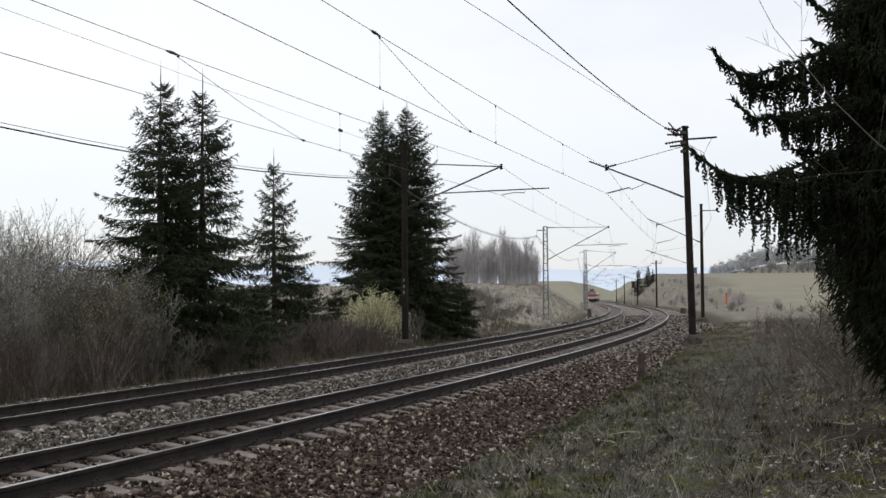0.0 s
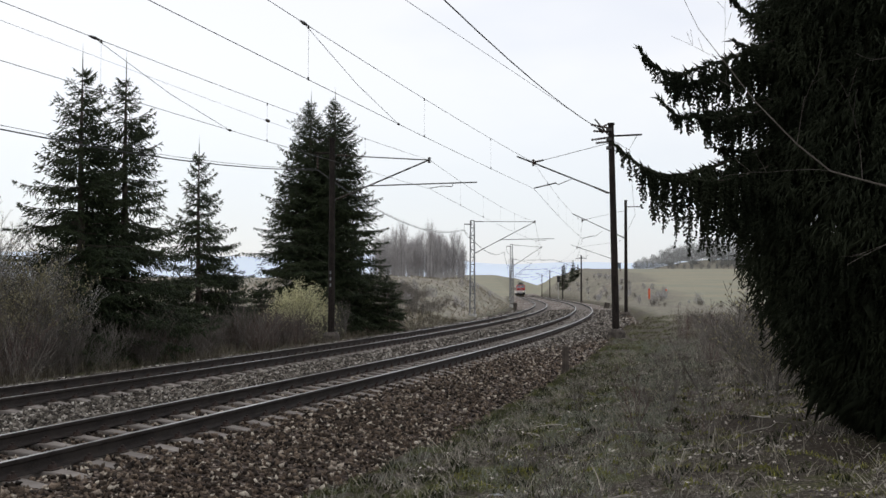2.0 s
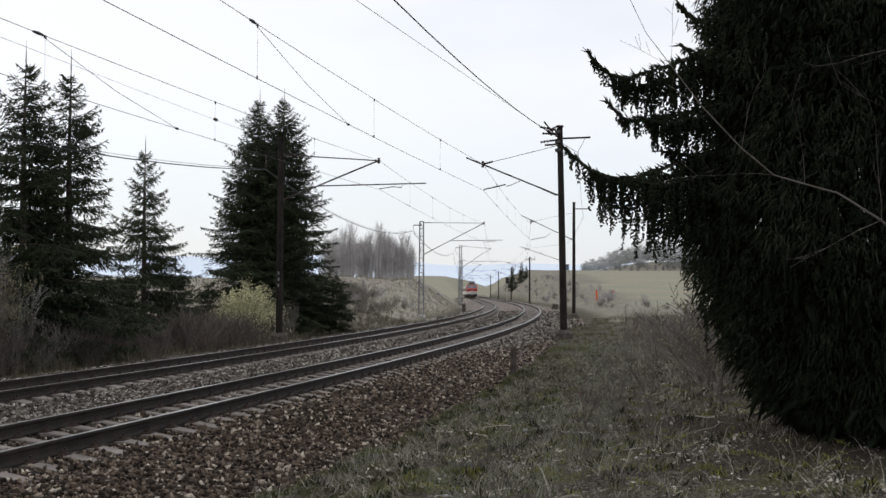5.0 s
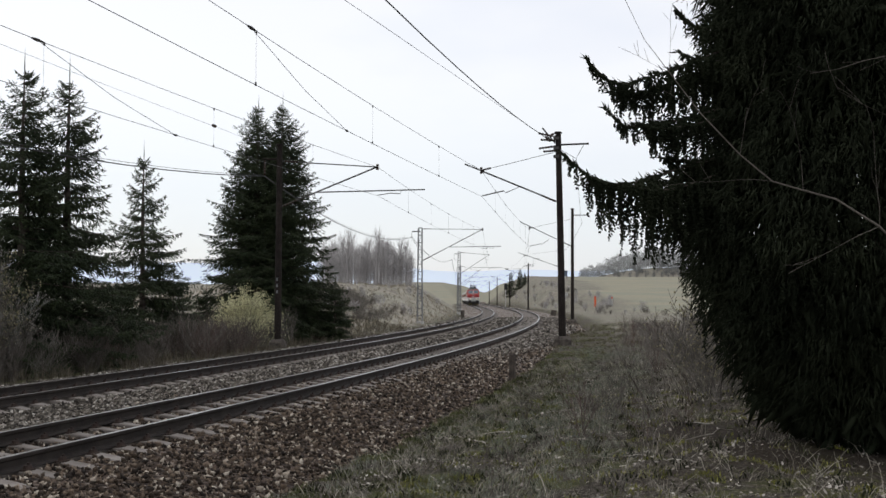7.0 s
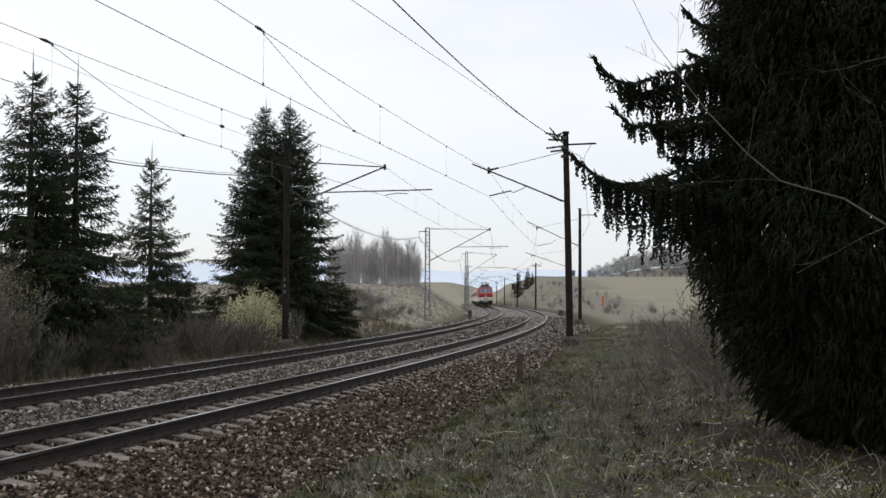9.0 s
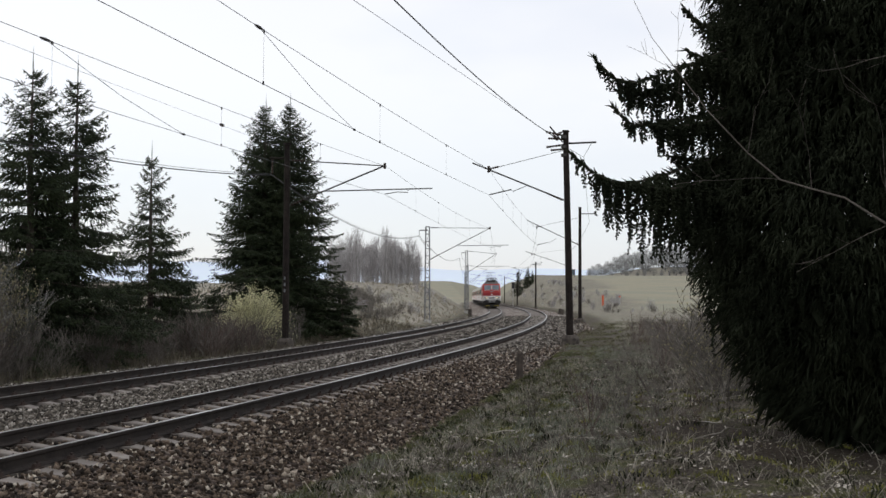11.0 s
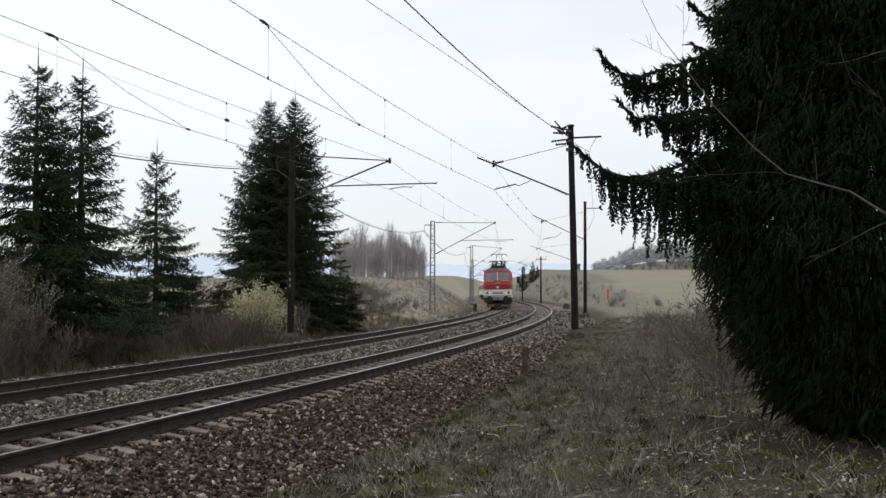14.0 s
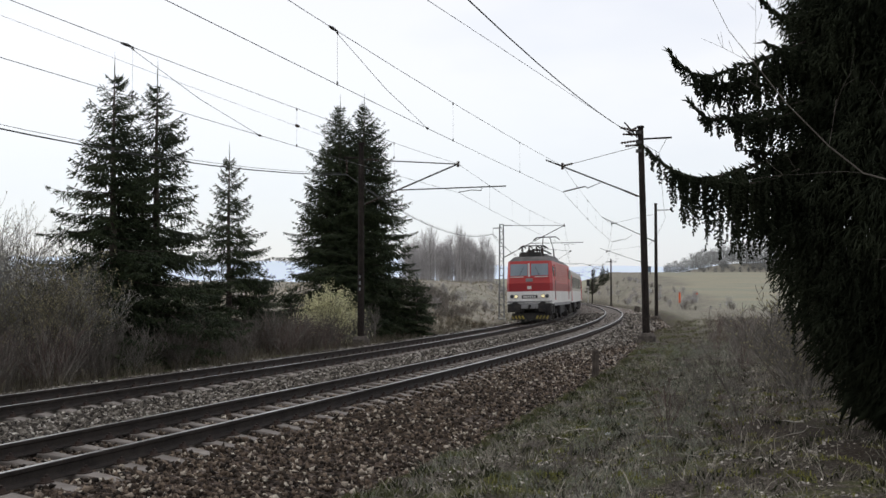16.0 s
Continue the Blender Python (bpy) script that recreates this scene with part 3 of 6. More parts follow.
        qw, qx, qy, qz = q.T
        rot = np.stack([np.stack([1 - 2 * (qy * qy + qz * qz), 2 * (qx * qy - qz * qw), 2 * (qx * qz + qy * qw)], 1),
                        np.stack([2 * (qx * qy + qz * qw), 1 - 2 * (qx * qx + qz * qz), 2 * (qy * qz - qx * qw)], 1),
                        np.stack([2 * (qx * qz - qy * qw), 2 * (qy * qz + qx * qw), 1 - 2 * (qx * qx + qy * qy)], 1)], 1)
        t = np.einsum("kij,kvj->kvi", rot, t) + np.stack([x, y, z], 1)[:, None, :]
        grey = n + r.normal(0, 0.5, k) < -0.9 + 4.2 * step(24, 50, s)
        for kind, pick in ((True, grey), (False, ~grey)):
            vs, fs = groups[kind]
            base = sum(len(a) for a in vs)
            q = int(pick.sum())
            vs.append(t[pick].reshape(-1, 3))
            fs.append(((np.arange(q) * len(tv))[:, None, None] + tf[None]).reshape(-1, 3) + base)
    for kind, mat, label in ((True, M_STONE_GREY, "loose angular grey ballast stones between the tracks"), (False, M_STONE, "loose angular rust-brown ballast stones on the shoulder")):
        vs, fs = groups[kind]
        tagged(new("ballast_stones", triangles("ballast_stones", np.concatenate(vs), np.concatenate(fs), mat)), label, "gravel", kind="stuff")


build_ballast()

RAIL = [(-0.075, -0.172), (0.075, -0.172), (0.075, -0.160), (0.016, -0.140), (0.009, -0.125), (0.009, -0.055), (0.034, -0.040), (0.037, -0.010), (0.030, 0.0),
        (-0.030, 0.0), (-0.037, -0.010), (-0.034, -0.040), (-0.009, -0.055), (-0.009, -0.125), (-0.016, -0.140), (-0.075, -0.160)]


def build_rail(n, z, track):
    sh = Shape()
    ss = graded([(-40, 0, 4.0), (0, 130, 1.0), (130, 420, 3.0), (420, 640, 10.0)])
    k = len(RAIL)
    pts = []
    for s in ss:
        c, a = along(s, n, z), heading(s)
        ux, uy = math.cos(a), -math.sin(a)
        pts += [(c.x + p * ux, c.y + p * uy, c.z + q) for p, q in RAIL]
    sh.v = pts
    for i in range(len(ss) - 1):
        for j in range(k):
            sh.f.append((i * k + j, i * k + (j + 1) % k, (i + 1) * k + (j + 1) % k, (i + 1) * k + j))
            sh.m.append(1 if j == 8 else 0)
    return part("rail", sh, [M_RUST, M_STEEL], track, "rust-brown rail with a polished head")


def sleeper_shape():
    """A pre-cast sleeper: level under the rails, its ends sloping down, its middle lower."""
    sh = Shape()
    rings = [(-1.3, -0.070, 0.095), (-1.27, -0.058, 0.105), (-0.94, 0.0, 0.108), (-0.58, 0.0, 0.108), (-0.30, -0.035, 0.09), (0.30, -0.035, 0.09), (0.58, 0.0, 0.108), (0.94, 0.0, 0.108), (1.27, -0.058, 0.105), (1.3, -0.070, 0.095)]
    for x, z, w in rings:
        sh.v += [(x, -w - 0.03, -0.2), (x, w + 0.03, -0.2), (x, w, z - 0.012), (x, w - 0.012, z), (x, -w + 0.012, z), (x, -w, z - 0.012)]
    for i in range(len(rings) - 1):
        for j in range(6):
            sh.f.append((i * 6 + j, i * 6 + (j + 1) % 6, i * 6 + 6 + (j + 1) % 6, i * 6 + 6 + j))
    k = 6 * (len(rings) - 1)
    sh.f += [(5, 4, 3, 2, 1, 0), tuple(range(k, k + 6))]
    sh.m = [0] * len(sh.f)
    return sh.mesh("sleeper", M_SLEEPER)


def fastening_shape():
    sh = Shape()
    sh.box((0, 0, 0.008), (0.34, 0.16, 0.016), bevel=0.02)
    for side in (-1, 1):
        sh.box((side * 0.115, 0, 0.035), (0.07, 0.11, 0.045), bevel=0.015, taper=0.8)
        sh.tube([(side * 0.125, 0, 0.03), (side * 0.125, 0, 0.085)], 0.018, 6)
    return sh.mesh("rail_fastening", M_CLIP)


def build_track(n0, lower, label):
    track = tagged(new("railway_track"), label, "railway track", "railway tracks", "structure")
    build_rail(n0 - 0.752, lower - CANT / 2, track)
    build_rail(n0 + 0.752, lower + CANT / 2, track)
    tilt = math.degrees(math.atan2(CANT, 1.5))
    me, fe = sleeper_shape(), fastening_shape()
    far = Shape()
    for i in range(int(6 / 0.625), int(330 / 0.625)):
        s = (i + 0.0) * 0.625
        m = turned(s, n0, lower - 0.176) @ pose(0, 0, 0, 0, -tilt, random.uniform(-0.6, 0.6))
        if s < 78:
            ob = new("sleeper", me)
            ob.parent, ob.matrix_basis = track, m
            for side in (-1, 1):
                cl = new("rail_fastening", fe)
                cl.parent, cl.matrix_basis = ob, pose(side * 0.752, 0, 0)
        else:
            far.add([m @ v.co for v in me.vertices], [tuple(p.vertices) for p in me.polygons])
    fo = part("far_sleepers", far, M_SLEEPER, track)
    fo["kind"] = "stuff"


build_track(0.0, 0.0, "curved railway track on concrete sleepers, outer line")
build_track(-SPACING, LOWER, "curved railway track on concrete sleepers, inner line")


# ---------------------------------------------------------------- overhead line
def local(s):
    return turned(s)


def insulator(p, q, parent, discs=4, r=0.055):
    """A short ribbed porcelain rod from p to q."""
    p, q = Vector(p), Vector(q)
    pts, rad = [], []
    for i in range(discs * 2 + 1):
        pts.append(p.lerp(q, i / (discs * 2)))
        rad.append(r if i % 2 else r * 0.45)
    sh = Shape()
    sh.tube(pts, rad, 8)
    return part("insulator", sh, M_INS, parent, "brown ribbed insulator")


def tube_part(name, pts, r, mat, parent, label="", seg=6):
    sh = Shape()
    sh.tube(pts, r, seg)
    return part(name, sh, mat, parent, label)


def round_mast(s, n, base, top, r0, r1, label, lean=0.0):
    """An Empty on the track's cross axes at s; parts are given in (n, along, z)."""
    mast = tagged(new("catenary_mast"), label, "catenary mast", "overhead line masts")
    mast.matrix_world = turned(s)
    tube_part("pole", [(n + lean, 0, base - 0.6), (n + lean * 0.5, 0, base + (top - base) * 0.5), (n, 0, top)], [r0, (r0 + r1) / 2, r1], M_POLE, mast, seg=12)
    sh = Shape()
    sh.tube([(n + lean, 0, base - 0.4), (n + lean, 0, base + 0.16), (n + lean, 0, base + 0.30)], [0.42, 0.36, 0.26], 10)
    part("footing", sh, M_WOOD, mast, "dark earth-covered footing")
    sh = Shape()
    sh.tube([(n, 0, top - 0.02), (n, 0, top + 0.05)], [r1 * 1.5, r1 * 1.25], 10)
    part("cap", sh, M_POLE, mast)
    return mast


def lattice_mast(s, n, base, top, width, label):
    mast = tagged(new("catenary_mast"), label, "catenary mast", "overhead line masts")
    mast.matrix_world = turned(s)
    for side in (-1, 1):
        for dy in (-1, 1):
            tube_part("leg", [(n + side * width / 2, dy * 0.14, base - 0.5), (n + side * width * 0.36, dy * 0.10, top)], 0.045, M_GALV, mast, seg=4)
    k = int((top - base) / 0.62)
    for i in range(k + 1):
        z = base + (top - base) * i / k
        w = width / 2 - width * 0.14 * i / k
        sh = Shape()
        sh.box((n, 0, z), (2 * w, 0.24, 0.07))
        part("batten", sh, M_GALV, mast)
        if i < k:
            z2 = base + (top - base) * (i + 1) / k
            d = 1 if i % 2 else -1
            tube_part("lacing", [(n - d * w, 0.1, z), (n + d * w, 0.1, z2)], 0.018, M_GALV, mast, seg=4)
    sh = Shape()
    sh.box((n, 0, base - 0.1), (width * 1.5, 0.7, 0.5), bevel=0.06)
    part("footing", sh, M_PALE, mast)
    return mast


def diag_cantilever(mast, n_mast, root_z, tip, ins, contact, joint, stay_z):
    """A single raised tube that carries the wires, held by a thin stay."""
    tube_part("bracket", [(n_mast, 0, root_z), (tip[0], 0, tip[1])], 0.035, M_ARM, mast)
    tube_part("stay", [(n_mast, 0, stay_z), (ins[0] + 0.9, 0, ins[1] + (stay_z - ins[1]) * 0.28), (ins[0], 0, ins[1])], 0.012, M_ARM, mast)
    insulator((ins[0] + 0.05, 0, ins[1] + 0.02), (ins[0] + 0.42, 0, ins[1] + 0.10), mast)
    insulator((ins[0], 0, ins[1] - 0.14), (ins[0], 0, ins[1] + 0.14), mast, 3, 0.07)
    tube_part("steady_arm", [(contact[0], 0, contact[1] + 0.04), (contact[0] + 0.9, 0, contact[1] + 0.24), (contact[0] + 0.98, 0, contact[1] + 0.16), (joint[0], 0, joint[1])], [0.028, 0.028, 0.018, 0.014], M_ARM, mast)
    insulator((n_mast + 0.05 * (1 if tip[0] > n_mast else -1), 0, root_z), (n_mast + (tip[0] - n_mast) * 0.16, 0, root_z + (tip[1] - root_z) * 0.16), mast, 4, 0.05)


def frame_cantilever(mast, n_mast, tip, root_z, stay_z, arm_z, arm_end, contact):
    """A level stay, a raised brace and a long level arm for the contact wire."""
    tube_part("top_stay", [(n_mast, 0, stay_z), (tip[0], 0, tip[1])], 0.026, M_ARM, mast)
    tube_part("brace", [(n_mast, 0, root_z), (tip[0] + 0.03, 0, tip[1] + 0.02)], 0.034, M_ARM, mast)
    f = (arm_z - root_z) / (tip[1] - root_z)
    j = n_mast + (tip[0] - n_mast) * f
    tube_part("level_arm", [(j, 0, arm_z), (arm_end, 0, arm_z + 0.06)], 0.028, M_ARM, mast)
    tube_part("steady_arm", [(contact[0], 0, contact[1] + 0.02), (contact[0] + 0.55, 0, contact[1] + 0.10), (contact[0] + 0.95, 0, arm_z - 0.10), (contact[0] + 0.98, 0, arm_z)], 0.018, M_ARM, mast)
    insulator((n_mast + 0.12, 0, stay_z), (n_mast + 0.72, 0, stay_z + (tip[1] - stay_z) * 0.15), mast, 5, 0.05)
    insulator((n_mast + 0.08, 0, root_z + 0.02), (n_mast + (tip[0] - n_mast) * 0.16, 0, root_z + (tip[1] - root_z) * 0.16), mast, 5, 0.05)
    insulator((tip[0], 0, tip[1] - 0.12), (tip[0], 0, tip[1] + 0.12), mast, 3, 0.08)


# supports of each track: distance, wire's offset from the main track's middle, heights of messenger and contact wire
RIGHT_SUPPORTS = [(-2.0, 0.27, 7.38, 5.97), (46.0, 0.20, 7.02, 5.94), (90.0, 0.0, 7.45, 6.0), (141.0, 0.1, 7.3, 5.9), (198.0, 0.0, 7.2, 5.8), (265.0, 0.0, 7.2, 5.8), (330.0, 0.0, 7.2, 5.8), (400.0, 0.0, 7.2, 5.8)]
LEFT_SUPPORTS = [(-2.0, -4.23, 7.03, 5.78), (45.0, -4.0, 7.11, 5.92), (93.0, -4.1, 7.62, 5.98), (155.0, -4.4, 7.9, 5.9), (222.0, -4.5, 7.3, 5.8), (285.0, -4.5, 7.2, 5.8), (350.0, -4.5, 7.2, 5.8), (420.0, -4.5, 7.2, 5.8)]


def span(name, label, a, b, sag, r, mat, group="", k=16):
    """A wire hung between two places."""
    a, b = Vector(a), Vector(b)
    pts = []
    for i in range(k + 1):
        t = i / k
        p = a.lerp(b, t)
        p.z -= 4 * sag * t * (1 - t)
        pts.append(p)
    sh = Shape()
    sh.tube(pts, r, 5)
    return tagged(part(name, sh, mat), label, "overhead wire", group or "overhead wires"), pts


SAG_M, SAG_C = 0.31, 0.12


def build_catenary(supports):
    for i, ((s0, n0, zm0, zc0), (s1, n1, zm1, zc1)) in enumerate(zip(supports, supports[1:])):
        m0, m1, c0, c1 = along(s0, n0, zm0), along(s1, n1, zm1), along(s0, n0, zc0), along(s1, n1, zc1)
        thin = 1.0 if s0 < 100 else 1.2
        mess, mp = span("messenger_wire", "grey stranded messenger wire hung above the track", m0, m1, SAG_M, 0.007 * thin, M_WIRE)
        cont, cp = span("contact_wire", "dull copper contact wire over the track", c0, c1, SAG_C, 0.007 * thin, M_WIRE)
        if s0 < 150:
            k = 6
            for j in range(1, k):
                t = j / k
                p, q = m0.lerp(m1, t), c0.lerp(c1, t)
                p.z -= 4 * SAG_M * t * (1 - t)
                q.z -= 4 * SAG_C * t * (1 - t)
                tube_part("dropper", [p, q], 0.0022, M_WIRE, mess, seg=4)
                for e, dz in ((q, 0.02), (p, -0.02)):
                    sh = Shape()
                    sh.box(e + Vector((0, 0, dz)), (0.03, 0.10, 0.06))
                    part("clamp", sh, M_ARM, mess)
        if i == 0:
            # a feeder jumper from messenger to contact wire
            ta, tb = (0.495, 0.62)
            p, q = m0.lerp(m1, ta), c0.lerp(c1, tb)
            p.z -= 4 * SAG_M * ta * (1 - ta)
            q.z -= 4 * SAG_C * tb * (1 - tb)
            mid = p.lerp(q, 0.5) - Vector((0, 0, 0.10))
            tube_part("jumper", [p, mid, q], 0.006, M_WIRE, mess)
            for e, size in ((p, 0.34), (q, 0.16)):
                sh = Shape()
                d = (m1 - m0).normalized()
                sh.tube([e - d * size / 2, e, e + d * size / 2], [0.02, 0.035, 0.02], 6)
                part("clamp", sh, M_ARM, mess)


def build_overhead():
    # first pair of masts
    pole = round_mast(46.0, 3.37, -0.12, 8.52, 0.155, 0.115, "dark round overhead line mast with one raised bracket", lean=0.19)
    diag_cantilever(pole, 3.3, 5.7, (-0.51, 7.3), (0.18, 7.02), (0.22, 5.92), (1.74, 6.3), 7.75)
    tube_part("crossbar", [(3.3, 0, 8.03), (4.62, 0, 8.06)], 0.04, M_POLE, pole)
    tube_part("crossbar_strut", [(3.36, 0, 7.9), (4.1, 0, 7.45), (4.42, 0, 8.03)], 0.012, M_ARM, pole)
    tube_part("hanger", [(4.12, 0, 7.46), (4.15, 0, 7.1)], 0.01, M_ARM, pole)
    tube_part("side_strut", [(3.25, 0, 8.1), (2.72, 0, 8.75)], 0.035, M_ARM, pole)
    insulator((3.05, 0, 8.2), (2.9, -0.35, 8.32), pole, 5, 0.07)
    insulator((3.2, 0, 8.5), (3.0, 0.1, 8.42), pole, 3, 0.06)
    for z, out, rise in ((8.36, 0.72, 0.16), (8.22, 0.62, 0.02), (7.98, 0.70, -0.10), (7.80, 0.52, -0.05)):
        insulator((3.28, 0, z), (3.28 - out, -0.12, z + rise), pole, 6, 0.055)
        tube_part("insulator_pin", [(3.37, 0, z), (3.28, 0, z)], 0.02, M_ARM, pole)
    for z in (7.9, 8.3, 7.55):
        sh = Shape()
        sh.tube([(3.32, 0, z - 0.06), (3.32, 0, z + 0.06)], 0.15, 10)
        part("collar", sh, M_ARM, pole)
    mast = round_mast(45.0, -8.25, -0.35, 8.1, 0.15, 0.115, "dark round overhead line mast in front of spruces")
    frame_cantilever(mast, -8.15, (-4.02, 7.11), 5.5, 7.42, 6.09, -2.01, (-4.0, 5.92))
    tube_part("crossarm", [(-8.2, 0, 7.5), (-9.0, 0, 7.53)], 0.04, M_POLE, mast)
    insulator((-8.9, 0, 7.48), (-8.9, 0, 6.85), mast, 5, 0.05)
    for i in range(3):
        sh = Shape()
        sh.box((-8.25, -0.15, 2.45 - 0.26 * i), (0.07, 0.02, 0.13))
        part("number_plate", sh, M_GALV, mast, "small pale plate")
    # further masts
    p2 = round_mast(90.0, 3.5, -0.3, 9.1, 0.15, 0.11, "dark round overhead line mast with one raised bracket")
    diag_cantilever(p2, 3.5, 6.0, (-0.81, 8.06), (-0.05, 7.5), (0.0, 6.0), (1.6, 6.6), 8.3)
    tube_part("crossbar", [(3.5, 0, 8.6), (4.7, 0, 8.6)], 0.04, M_POLE, p2)
    p3 = round_mast(141.0, 4.85, -0.3, 8.8, 0.15, 0.11, "dark round overhead line mast with one raised bracket")
    diag_cantilever(p3, 4.85, 5.8, (-0.7, 7.7), (0.1, 7.3), (0.1, 5.9), (1.6, 6.4), 8.0)
    for s, n, top in ((198.0, 4.0, 8.2), (265.0, 4.4, 7.9), (330.0, 3.8, 8.2), (400.0, 3.8, 8.2)):
        m = round_mast(s, n, -0.4, top, 0.16, 0.12, "slender dark overhead line mast beside the bank")
        tube_part("crossbar", [(n - 1.0, 0, top - 0.5), (n + 1.0, 0, top - 0.5)], 0.05, M_POLE, m)
        tube_part("hanger", [(n + 0.9, 0, top - 0.5), (n + 0.9, 0, top + 0.9), (n + 2.2, 0, top + 0.9)], 0.03, M_ARM, m)
        diag_cantilever(m, n, 5.7, (-0.6, 7.3), (0.0, 7.1), (0.0, 5.8), (1.6, 6.3), 7.4)
    for s, n, top, tip in ((93.0, -9.5, 7.75, (-4.1, 7.62)), (155.0, -8.68, 8.4, (-4.4, 7.95)), (222.0, -8.4, 8.4, (-4.5, 7.4)), (285.0, -8.4, 8.3, (-4.5, 7.4)), (350.0, -8.4, 8.3, (-4.5, 7.4))):
        m = lattice_mast(s, n, -0.45, top, 0.44 if s < 200 else 0.5, "grey steel lattice overhead line mast")
        frame_cantilever(m, n + 0.2, tip, tip[1] - 2.7, top - 0.08, 6.1, -2.5, (tip[0], 5.95))
        tube_part("crossarm", [(n, 0, top - 0.3), (n - 0.72, 0, top - 0.3)], 0.045, M_ARM, m)
        tube_part("hanger", [(n - 0.72, 0, top - 0.3), (n - 0.74, 0, top - 0.95), (n - 0.2, 0, top - 1.6)], 0.016, M_ARM, m)
    build_catenary(RIGHT_SUPPORTS)
    build_catenary(LEFT_SUPPORTS)
    # feeders on the masts' outer sides
    span("feeder_wire", "thick dark feeder wire from mast to mast", along(-2.0, 2.77, 8.09), along(46.0, 3.05, 8.25), 0.87, 0.015, M_CABLE)
    span("feeder_wire", "thin grey feeder wire from mast to mast", along(-2.0, 1.75, 6.0), along(46.0, 2.9, 8.3), -0.05, 0.006, M_WIRE)
    span("feeder_wire", "thin grey feeder wire from mast to mast", along(46.0, 4.15, 7.1), along(90.0, 4.3, 8.0), 0.6, 0.008, M_WIRE)
    span("feeder_wire", "thin grey feeder wire from mast to mast", along(90.0, 4.3, 8.0), along(141.0, 4.3, 7.8), 0.9, 0.012, M_WIRE)
    span("earth_wire", "faint thin wire beside the masts", along(-2.0, -8.45, 8.5), along(45.0, -8.35, 7.9), 0.13, 0.005, M_WIRE)
    sh = Shape()
    c = along(37.5, -8.1, 7.72)
    d = (along(38, -8.1, 7.72) - c).normalized()
    sh.tube([c - d * 0.16, c - d * 0.09, c + d * 0.09, c + d * 0.16], [0.015, 0.06, 0.06, 0.015], 8)
    tagged(part("wire_insulator", sh, M_INS), "small dark insulator on the thin wire", "insulator")
    cab = [(-2.0, -8.85, 7.0), (45.0, -8.9, 6.8), (93.0, -10.2, 6.95), (155.0, -9.7, 7.3), (222.0, -9.1, 7.3)]
    for a, b in zip(cab, cab[1:]):
        span("telecom_cable", "sagging black cable hung along the masts", along(*a), along(*b), 1.1 if a[0] > -1 else 1.33, 0.019, M_CABLE)
        span("telecom_cable", "thin black wire beside the cable", along(a[0], a[1] - 0.05, a[2] + 0.06), along(b[0], b[1] - 0.05, b[2] + 0.06), 1.06 if a[0] > -1 else 1.28, 0.008, M_CABLE)


build_overhead()


